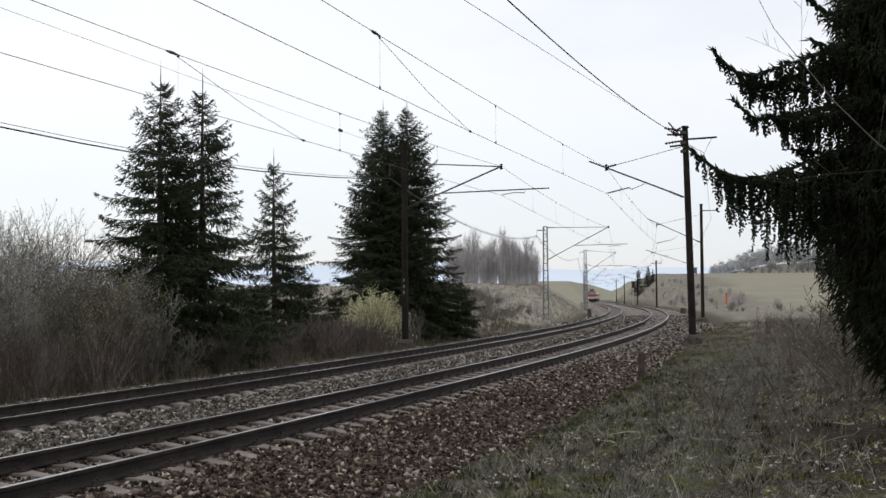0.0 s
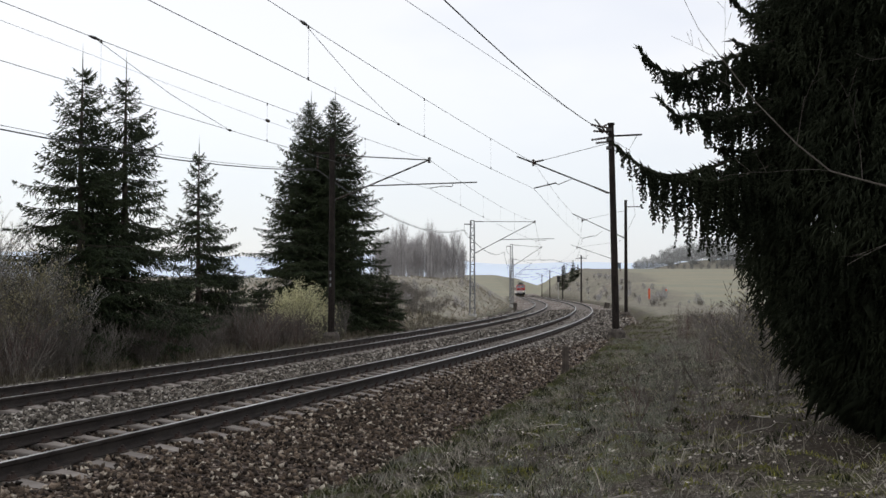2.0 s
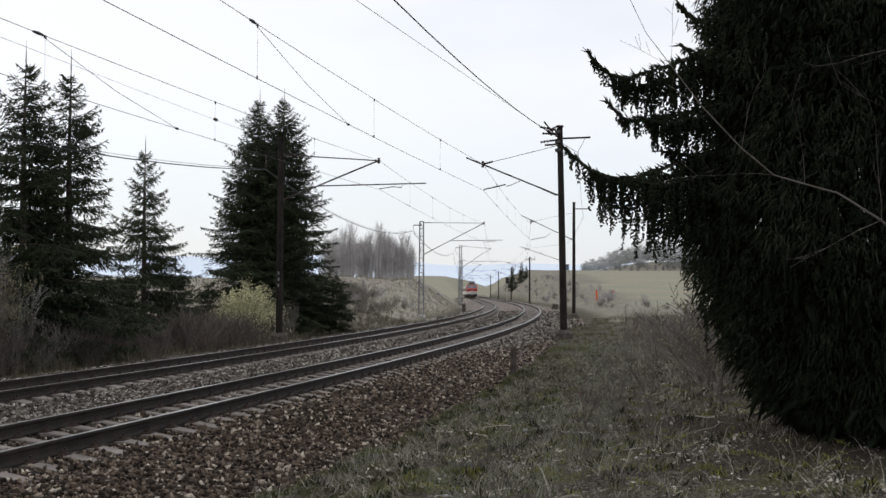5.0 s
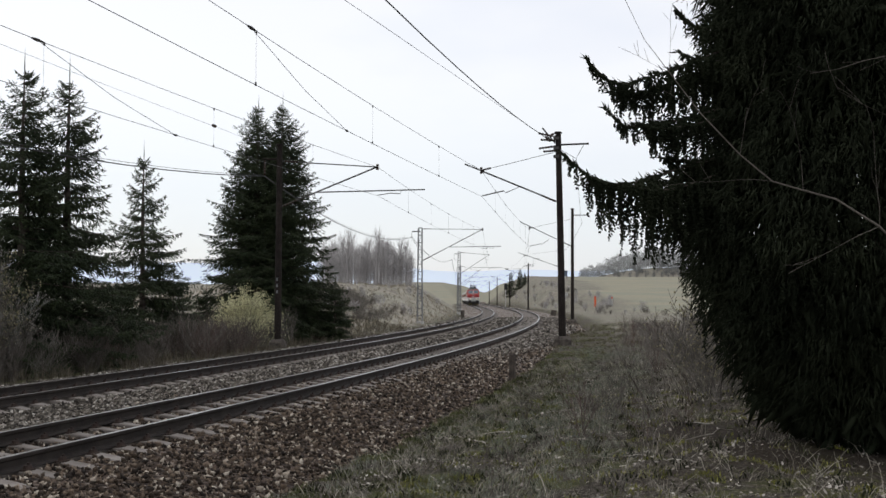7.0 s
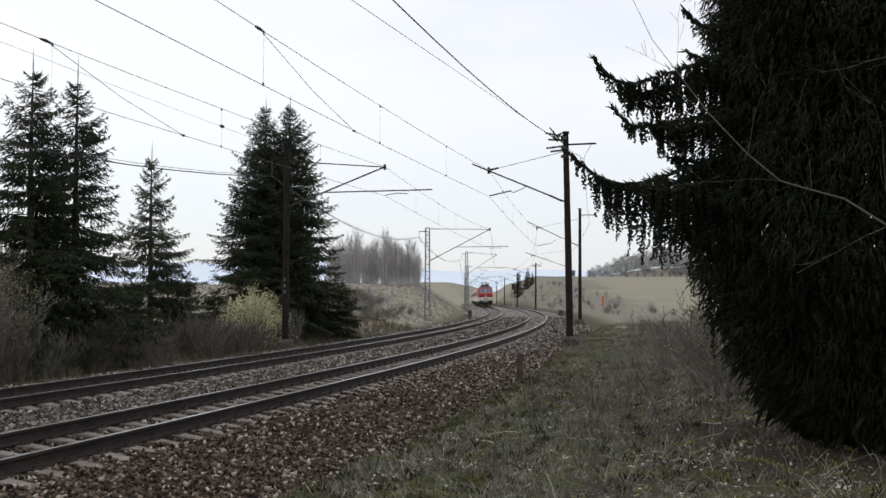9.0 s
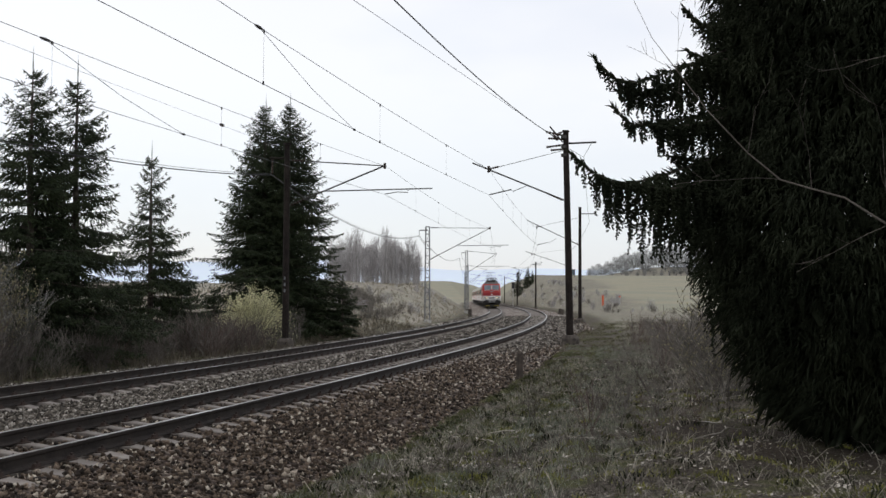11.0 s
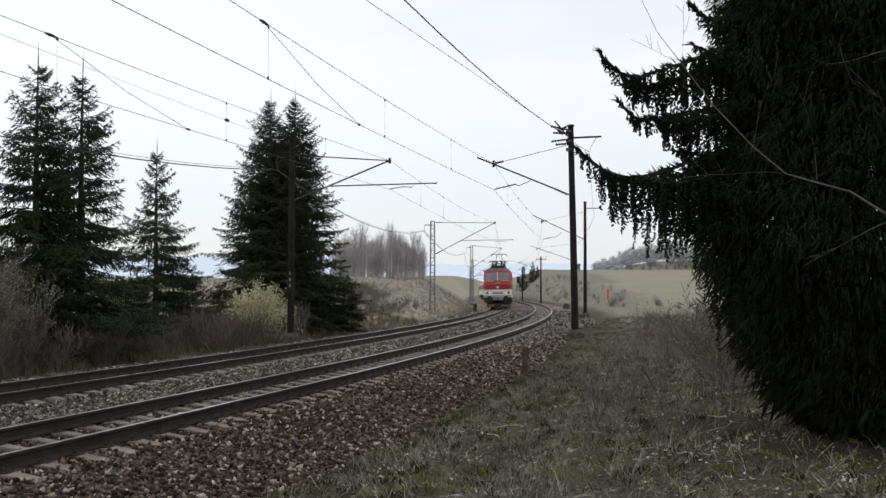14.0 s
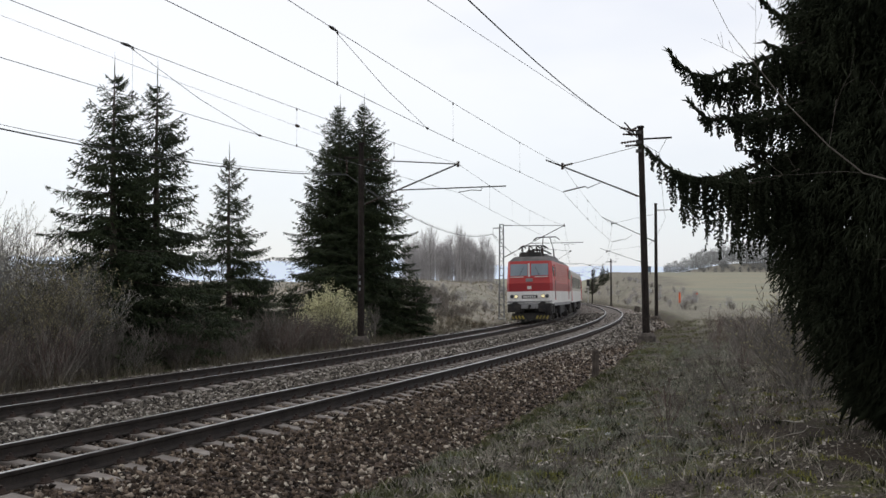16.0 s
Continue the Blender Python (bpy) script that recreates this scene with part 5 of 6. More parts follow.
    az, el = q.uniform(0, 6.283, k), np.arcsin(q.uniform(0.12, 1.0, k))
    d = np.stack([np.cos(az) * np.cos(el) * 1.62, np.sin(az) * np.cos(el) * 1.4, np.sin(el) * 2.4], 1) * q.uniform(0.85, 1.06, k)[:, None]
    sh = Shape()
    tips = []
    for i in range(k):
        pts = [(0.12 * d[i, 0], 0.12 * d[i, 1], -0.1), tuple(d[i] * np.array([0.42, 0.42, 0.55])), tuple(d[i] * np.array([0.78, 0.78, 0.86])), tuple(d[i])]
        sh.tube(pts, [0.014, 0.009, 0.006, 0.003], 3, caps=False)
        for j in range(44):
            t = q.uniform(0.55, 1.02)
            tip = d[i] * np.array([t ** 1.3, t ** 1.3, t]) + q.normal(0, 0.07, 3)
            if q.uniform() < 0.10 + 0.9 * float(step(0.7, 1.5, np.array(tip[2]))):
                tips.append(tip)
    v, f = spindles(np.array(tips), q.normal(0, 0.6, (len(tips), 3)) + np.array([[0, 0, 0.7]]), q.uniform(0.04, 0.075, len(tips)), q.uniform(0.012, 0.022, len(tips)))
    place_tree((sh.mesh("bare_crown", M_TWIG), triangles("catkin_cover", v, f, M_CATKIN)), -3.0, 46.2, "willow bush covered in pale yellow catkins", "shrub", size=1.14, name="willow_bush", names=("bare_crown", "catkin_cover"))
    yel = bare_meshes(3.6, 81, 8, 0.35, 2, 0.018, (10, 7), 0.75, M_TWIG_DARK, buds=1500, bud_mat=M_BUD, bud_size=(0.05, 0.018), thin=0.004)
    for x, y, sz in ((-8.6, 28.6, 0.95), (-9.7, 29.6, 1.15), (-9.3, 27.4, 0.85), (-10.6, 27.6, 1.0)):
        place_tree(yel, x, y, "tall shrub with scattered yellowish buds", "shrub", "budding shrubs", x * 40, sz, "shrub", ("bare_crown", "bud_cover"))
    # bare shrub by the near spruce
    side = bare_meshes(2.6, 85, 12, 0.85, 2, 0.018, (9, 6), 0.6, M_TWIG, buds=420, bud_mat=M_BUD, bud_size=(0.05, 0.018), thin=0.0055)
    for x, y, sz in ((8.0, 20.8, 1.05), (8.4, 21.6, 0.9), (9.2, 21.2, 1.1), (7.7, 19.4, 0.75)):
        place_tree(side, x, y, "bare thorny shrub beside the large spruce", "shrub", "shrubs by the spruce", x * 31, sz, "shrub", ("bare_crown", "bud_cover"))
    # weeds on the verge
    weed = [bare_meshes(0.95, 90 + i, 5, 0.45, 1, 0.006, (6,), 0.8, M_TWIG_RED if i == 1 else M_TWIG, thin=0.003) for i in range(3)]
    thin_weed = bare_meshes(0.55, 95, 6, 0.4, 1, 0.004, (5,), 0.85, M_TWIG_DARK, thin=0.0022)
    for i in range(290):
        s = r.uniform(16, 68) if i < 110 else r.uniform(36, 66)
        n = r.uniform(6.0, 8.0 + (s - 20) * 0.30)
        p = along(s, n)
        place_tree(weed[i % 3], p.x, p.y, "dry brown weed stalks", "weeds", "weeds on the verge", r.uniform(0, 360), r.uniform(0.35, 1.25), "weed_clump", ("stalk",))
    for i in range(70):
        p = along(r.uniform(11, 34), r.uniform(4.6, 7.4))
        place_tree(thin_weed, p.x, p.y, "thin dark upright weed stems in grey grass", "weeds", "weeds on the verge", r.uniform(0, 360), r.uniform(0.5, 1.2), "weed_clump", ("stalk",))
    # dead stems on the verge
    sh = Shape()
    gz = ground_at(5.58, 17.2)
    sh.tube([(5.58, 17.2, gz - 0.05), (5.40, 17.22, gz + 0.42), (5.14, 17.25, gz + 0.88), (4.90, 17.3, gz + 1.36)], [0.013, 0.011, 0.008, 0.004], 5)
    sh.tube([(5.14, 17.25, gz + 0.88), (5.06, 17.2, gz + 1.12), (5.09, 17.2, gz + 1.3)], [0.006, 0.004, 0.003], 4)
    tagged(part("dead_stem", sh, M_TWIG_DARK), "thin dark dead stem leaning over the verge", "weeds")
    # sapling leaning before the spruce
    sh = Shape()
    rr = random.Random(8)

    def limb(p, d, ln, rad, lv):
        pts, q, dd = [Vector(p)], Vector(p), Vector(d).normalized()
        k = 9 if lv == 0 else 5
        for i in range(k):
            dd = (dd + Vector((rr.uniform(-1, 1), rr.uniform(-1, 1), rr.uniform(-1, 1))) * 0.16 + Vector((0, 0, 0.035))).normalized()
            q = q + dd * ln / k
            pts.append(q.copy())
        sh.tube(pts, [max(0.0016, rad * (1 - 0.85 * i / k)) for i in range(k + 1)], 5)
        if lv < 2:
            for i in range(5 if lv == 0 else 3):
                t = rr.randint(2, k)
                nd = (dd + Vector((rr.uniform(-0.9, 0.9), rr.uniform(-0.5, 0.5), rr.uniform(-0.3, 0.8)))).normalized()
                limb(pts[t], nd, ln * rr.uniform(0.22, 0.4), rad * 0.4, lv + 1)

    stem = [Vector(c) for c in ((6.9, 9.6, ground_at(6.9, 9.6) - 0.1), (6.3, 9.6, 1.5), (5.38, 9.6, 2.36), (4.95, 9.62, 2.62), (4.62, 9.62, 2.70), (4.30, 9.6, 2.78), (3.98, 9.6, 3.03), (3.58, 9.58, 3.42), (3.29, 9.6, 3.80), (3.05, 9.6, 4.1), (2.80, 9.6, 4.6))]
    sh.tube(stem, [0.020, 0.016, 0.011, 0.010, 0.009, 0.008, 0.007, 0.005, 0.0038, 0.0028, 0.002], 6)
    for at, d, ln, rad in ((2, (-0.75, 0.1, -0.30), 1.0, 0.006), (5, (-0.9, 0.0, 0.15), 0.75, 0.006), (4, (-0.1, 0.1, 1.0), 0.8, 0.006), (6, (0.25, 0.0, 1.0), 0.7, 0.005), (7, (-0.8, 0.0, 0.25), 0.4, 0.003), (8, (-0.9, 0.1, 0.2), 0.55, 0.003), (2, (-0.2, 0.0, 1.0), 0.9, 0.007), (8, (0.1, 0.0, 1.0), 0.5, 0.0025)):
        limb(stem[at], d, ln, rad * 0.5, 1)
    sh.tube([(6.9, 9.6, 0.4), (6.4, 9.62, 2.4), (6.1, 9.64, 4.2)], [0.025, 0.018, 0.013], 6)
    limb((6.1, 9.64, 4.2), (-1.0, 0.0, -0.28), 1.5, 0.0055, 1)
    limb((6.25, 9.63, 3.3), (-0.95, 0.0, 0.25), 1.3, 0.0045, 1)
    tagged(part("sapling", sh, M_TWIG_DARK), "thin leafless sapling in front of the spruce", "sapling")


build_trees()


def build_grass():
    r = np.random.RandomState(12)

    def blades(k, s_range, n_range, height, width, lean, cond, name, label, mat, tuft=6):
        t = k // tuft
        s, n = r.uniform(*s_range, t), n_range[0] + (n_range[1] - n_range[0]) * r.uniform(0, 1, t) ** 1.2
        px, py, a = np.interp(s, S, LINE_X), np.interp(s, S, LINE_Y), np.interp(s, S, HEADING)
        x, y = px + n * np.cos(a), py - n * np.sin(a)
        keep = cond(x, y, s, n) & (under_spruce(x, y) < r.uniform(0.3, 1.3, t))
        x, y = x[keep], y[keep]
        x, y = np.repeat(x, tuft), np.repeat(y, tuft)
        x, y = x + r.normal(0, 0.05, len(x)), y + r.normal(0, 0.05, len(x))
        z = land(x, y)[0] - 0.01
        m = len(x)
        az = r.uniform(0, 6.283, m)
        h = height * r.uniform(0.4, 1.3, m)
        ln = lean * r.uniform(0.2, 1.4, m) * h
        w = width * r.uniform(0.6, 1.4, m)
        fa = r.uniform(0, 6.283, m)
        base = np.stack([x, y, z], 1)
        wd = np.stack([np.cos(fa) * w, np.sin(fa) * w, np.zeros(m)], 1)
        ld = np.stack([np.cos(az) * ln, np.sin(az) * ln, h], 1)
        mid = base + ld * np.array([[0.35, 0.35, 0.62]])
        v = np.stack([base - wd, base + wd, mid + wd * 0.7, mid - wd * 0.7, base + ld], 1).reshape(-1, 3)
        f = (np.arange(m) * 5)[:, None, None] + np.array([(0, 1, 2), (0, 2, 3), (3, 2, 4)])[None]
        tagged(new(name, triangles(name, v, f.reshape(-1, 3), mat)), label, "grass", kind="stuff")

    def patch(lo, seed, size):
        return lambda x, y, s, n: rough_noise(x, y, size, seed) + r.uniform(-0.4, 0.4, len(x)) > lo

    blades(22000, (7, 30), (3.4, 13), 0.05, 0.0030, 1.1, patch(-0.35, 31, 2.2), "dry_grass", "matted straw-coloured dry grass on the verge", M_STRAW)
    blades(42000, (28, 75), (3.5, 20), 0.12, 0.006, 0.9, patch(-0.25, 32, 4.0), "dry_grass", "straw-coloured dry grass along the line", M_STRAW)
    blades(46000, (7, 34), (3.2, 9.5), 0.05, 0.0035, 0.9, patch(0.2, 33, 1.6), "green_grass", "short green grass and moss patches on the verge", M_GREEN)
    blades(70000, (8, 40), (3.5, 5.4), 0.055, 0.0042, 0.9, patch(-0.15, 61, 2.6), "green_grass", "band of short green grass along the ballast edge", M_GREEN, 8)
    blades(30000, (9, 40), (4.9, 7.2), 0.13, 0.0026, 1.0, patch(-0.1, 62, 2.4), "grey_grass", "band of thin grey-green grass on the verge", M_FROST, 8)
    blades(26000, (30, 80), (3.5, 11), 0.08, 0.007, 0.8, patch(0.0, 34, 4.0), "green_grass", "short green grass beside the ballast", M_GREEN)
    blades(26000, (14, 80), (-12.5, -7.6), 0.34, 0.008, 0.7, patch(-0.4, 35, 3.0), "dry_grass", "tall dry grass beside the inner track", M_STRAW)
    blades(26000, (60, 170), (-30, -9), 0.30, 0.022, 0.7, patch(-0.4, 36, 6.0), "dry_grass", "tall dry grass on the cutting bank", M_STRAW_PALE)
    blades(26000, (7, 36), (3.8, 13), 0.22, 0.0034, 1.8, patch(0.05, 37, 1.6), "dry_stalks", "pale bleached stalks lying over the verge", M_STALK, 2)
    blades(56000, (7, 36), (3.6, 13), 0.09, 0.010, 0.8, patch(0.28, 38, 0.9), "dark_tufts", "dark olive tufts and weeds on the verge", M_DARKTUFT)
    blades(120000, (7, 26), (4.6, 11), 0.055, 0.0045, 0.7, patch(0.40, 51, 1.2), "moss_cushions", "yellow-green moss cushions among dead leaves", M_MOSS, 12)
    blades(26000, (19, 44), (3.7, 6.6), 0.055, 0.0050, 1.0, patch(-0.15, 52, 1.8), "grey_grass", "pale grey-green grass and lichen beside the ballast", M_FROST, 8)
    blades(6000, (7, 22), (3.6, 6.5), 0.13, 0.0022, 1.2, patch(0.10, 53, 1.3), "grey_grass", "thin grey-green grass on the verge", M_FROST, 8)
    blades(21000, (32, 66), (6.8, 22), 0.60, 0.006, 0.5, patch(-0.1, 39, 6.0), "weed_stalks", "tall dry grey-brown weed stalks on the verge", M_WEED, 3)
    # dead leaves
    k = 110000
    s, n = r.uniform(7, 36, k), 3.9 + 10 * r.uniform(0, 1, k)
    px, py, a = np.interp(s, S, LINE_X), np.interp(s, S, LINE_Y), np.interp(s, S, HEADING)
    x, y = px + n * np.cos(a), py - n * np.sin(a)
    keep = rough_noise(x, y, 3.1, 41) + 0.7 * rough_noise(x, y, 0.8, 43) + r.uniform(-0.6, 0.6, k) > 0.05
    keep &= under_spruce(x, y) < r.uniform(0.3, 1.3, k)
    x, y = x[keep], y[keep]
    k = len(x)
    z = land(x, y)[0] + r.uniform(0.0, 0.03, k)
    fa, sz = r.uniform(0, 6.283, k), 0.007 + 0.028 * r.uniform(0, 1, k) ** 2
    u = np.stack([np.cos(fa), np.sin(fa), r.uniform(-0.6, 0.6, k)], 1) * sz[:, None]
    w = np.stack([-np.sin(fa), np.cos(fa), r.uniform(-0.6, 0.6, k)], 1) * (sz * 0.6)[:, None]
    c = np.stack([x, y, z], 1)
    v = np.stack([c - u, c + w, c + u + np.array([[0, 0, 0.008]]), c - w], 1).reshape(-1, 3)
    f = (np.arange(k) * 4)[:, None, None] + np.array([(0, 1, 2), (0, 2, 3)])[None]
    tagged(new("dead_leaves", triangles("dead_leaves", v, f.reshape(-1, 3), M_LITTER)), "scattered pale dead leaves on the grass", "leaf litter", kind="stuff")


build_grass()


# ---------------------------------------------------------------- small things beside the line
def build_small():
    def stand(s, n):
        p = along(s, n)
        return p.x, p.y, ground_at(p.x, p.y)

    x, y, z = stand(30.0, 3.45)
    z -= 0.05
    sh = Shape()
    sh.tube([(x, y, z - 0.3), (x + 0.01, y, z + 0.3), (x + 0.02, y, z + 0.72), (x + 0.03, y, z + 0.76)], [0.10, 0.09, 0.095, 0.06], 9)
    tagged(part("wooden_stump", sh, M_BARK), "short rotten wooden post beside the ballast", "post")
    x, y, z = stand(124.0, 2.9)
    sh = Shape()
    sh.box((x, y, z + 0.5), (0.62, 0.16, 1.25), Matrix.Rotation(radians(12), 3, "Y"), bevel=0.05)
    tagged(part("leaning_post", sh, M_WOOD), "leaning dark wooden board post by the ballast", "post")
    sh = Shape()
    sh.box((x - 0.9, y - 0.4, z + 0.1), (0.7, 0.5, 0.34), Matrix.Rotation(0.5, 3, "Y"), bevel=0.12, taper=0.6)
    tagged(part("pale_rock", sh, M_PALE), "pale stone beside the leaning post", "stone")
    # orange marker post
    px, py = 38.98, 145.65
    pz = ground_at(px, py)
    sh = Shape()
    sh.tube([(px, py, pz - 0.2), (px, py, pz + 1.25)], 0.135, 10)
    mk = tagged(part("marker_post", sh, M_ORANGE), "orange plastic marker post at the field's edge", "marker post")
    sh = Shape()
    sh.tube([(px, py, pz + 1.25), (px, py, pz + 1.36), (px, py, pz + 1.44)], [0.155, 0.14, 0.04], 10)
    part("cap", sh, M_RED, mk)
    sh = Shape()
    sh.tube([(41.8, 147.0, ground_at(41.8, 147) - 0.2), (41.8, 147.0, ground_at(41.8, 147) + 1.3)], 0.11, 8)
    wp = tagged(part("marker_post", sh, M_PALE), "thin white and red marker stake", "marker post")
    sh = Shape()
    sh.tube([(41.8, 147.0, ground_at(41.8, 147) + 1.0), (41.8, 147.0, ground_at(41.8, 147) + 1.2)], 0.118, 8)
    part("band", sh, M_ORANGE, wp)
    # kilometre stone by the inner track
    x, y, z = stand(122.0, -7.4)
    sh = Shape()
    sh.box((x, y, z + 0.45), (0.42, 0.3, 1.25), bevel=0.06)
    tagged(part("kilometre_stone", sh, M_WOOD), "dark short line-side post", "post")
    # concrete slab
    x, y, z = stand(51.0, -7.25)
    sh = Shape()
    sh.box((x, y, z + 0.12), (1.3, 0.6, 0.24), Matrix.Rotation(-0.3, 3, "Z"), bevel=0.12, taper=0.9)
    tagged(part("concrete_slab", sh, M_PALE), "pale concrete cover beside the inner track", "slab")
    # board on the bank
    p = along(205.0, 11.5)
    z = ground_at(p.x, p.y)
    sign = tagged(new("bank_sign"), "small pale board on the grassy bank", "sign")
    sh = Shape()
    sh.box((p.x, p.y, z + 0.9), (1.3, 0.05, 0.75))
    part("board", sh, M_PALE, sign)
    tube_part("leg", [(p.x - 0.5, p.y + 0.06, z - 0.2), (p.x - 0.5, p.y + 0.06, z + 1.0)], 0.04, M_GALV, sign)
    tube_part("leg", [(p.x + 0.5, p.y + 0.06, z - 0.2), (p.x + 0.5, p.y + 0.06, z + 1.0)], 0.04, M_GALV, sign)
    # dark signal among the far masts
    p = along(262.0, 3.2)
    sig = tagged(new("railway_signal"), "black railway signal head on a pale post", "signal")
    tube_part("post", [(p.x, p.y, p.z - 0.5), (p.x, p.y, p.z + 4.0)], 0.10, M_PALE, sig, seg=8)
    sh = Shape()
    sh.box((p.x, p.y - 0.1, p.z + 4.6), (0.75, 0.3, 1.5), bevel=0.1)
    part("signal_head", sh, M_SIGNAL, sig)
    # hide on the field's far edge
    x, y = 78.6, 330.0
    z = ground_at(x, y)
    hut = tagged(new("hunting_hide"), "small dark raised hide at the field's edge", "hide")
    for dx in (-0.4, 0.4):
        for dy in (-0.4, 0.4):
            tube_part("leg", [(x + dx * 1.2, y + dy * 1.2, z - 0.2), (x + dx, y + dy, z + 0.9)], 0.06, M_WOOD, hut)
    sh = Shape()
    sh.box((x, y, z + 1.6), (1.1, 1.1, 1.7), bevel=0.05)
    part("cabin", sh, M_SIGN, hut)
    sh = Shape()
    sh.box((x, y, z + 2.5), (1.4, 1.4, 0.14))
    part("roof", sh, M_WOOD, hut)
    # litter and sticks
    for x, y, sz in ((1.30, 13.35, 0.055), (1.28, 10.75, 0.085), (6.2, 24.7, 0.11), (6.9, 27.6, 0.07), (3.1, 15.7, 0.04), (2.4, 14.8, 0.035), (1.9, 11.3, 0.03), (5.2, 21.9, 0.05)):
        z = ground_at(x, y)
        q = np.random.RandomState(int(x * 100))
        ring = [(x + sz * q.uniform(0.6, 1.3) * math.cos(a), y + sz * q.uniform(0.4, 0.9) * math.sin(a), z + sz * q.uniform(0.05, 0.5)) for a in np.linspace(0, 5.6, 8)]
        low_ring = [(x + (px - x) * 0.8, y + (py - y) * 0.8, z - 0.02) for px, py, pz in ring]
        sh = Shape()
        sh.add(ring + low_ring + [(x, y, z + sz * 0.38)], [(i, (i + 1) % 8, (i + 1) % 8 + 8, i + 8) for i in range(8)] + [((i + 1) % 8, i, 16) for i in range(8)])
        tagged(part("litter_scrap", sh, M_PLASTIC), "crumpled white scrap lying in the grass", "litter", "scraps in the grass")
    r = random.Random(19)
    for i in range(46):
        s, n = r.uniform(11, 30), r.uniform(4.4, 9.5)
        p = along(s, n)
        a, ln = r.uniform(0, 6.28), r.uniform(0.2, 0.9)
        pts = []
        for j in range(5):
            t = j / 4 - 0.5
            qx, qy = p.x + math.cos(a) * ln * t + 0.04 * r.uniform(-1, 1), p.y + math.sin(a) * ln * t + 0.04 * r.uniform(-1, 1)
            pts.append((qx, qy, ground_at(qx, qy) + 0.025 + 0.05 * r.random()))
        sh = Shape()
        sh.tube(pts, [0.009, 0.008, 0.007, 0.005, 0.003], 5)
        tagged(part("dry_stick", sh, M_LITTER), "bleached dry stick lying on the verge", "stick", "sticks on the verge")


build_small()


# ---------------------------------------------------------------- the train
def wheelset(parent, y, r=0.62, label=""):
    sh = Shape()
    for side in (-1, 1):
        x = side * 0.752
        sh.tube([(x - 0.07, y, r), (x + 0.07, y, r)], r, 20)
        sh.tube([(x - side * 0.10, y, r), (x - side * 0.07, y, r)], r + 0.03, 20)
    sh.tube([(-0.8, y, r), (0.8, y, r)], 0.09, 8)
    ob = part("wheelset", sh, M_BLACK, parent)
    return ob


def bogie(vehicle, y, base, r, length):
    sh = Shape()
    for side in (-1, 1):
        sh.box((side * 1.05, y, 0.62), (0.16, length, 0.26), bevel=0.05)
        for dy in (-base / 2, base / 2):
            sh.box((side * 1.14, y + dy, r), (0.18, 0.42, 0.36), bevel=0.08)
        sh.box((side * 1.10, y, 0.78), (0.26, 0.9, 0.42), bevel=0.1)
    sh.box((0, y, 0.7), (2.1, 0.5, 0.25))
    b = part("bogie", sh, M_BLACK, vehicle)
    for dy in (-base / 2, base / 2):
        wheelset(b, y + dy, r)


def body_section(w, z0, z1, roof, k=7):
    """Outline of a vehicle body: upright sides and a rounded roof."""
    pts = [(-w, z0), (w, z0), (w, z1)]
    for i in range(1, k):
        a = math.pi * i / k
        pts.append((w * math.cos(a), z1 + (roof - z1) * math.sin(a)))
    pts.append((-w, z1))
    return pts


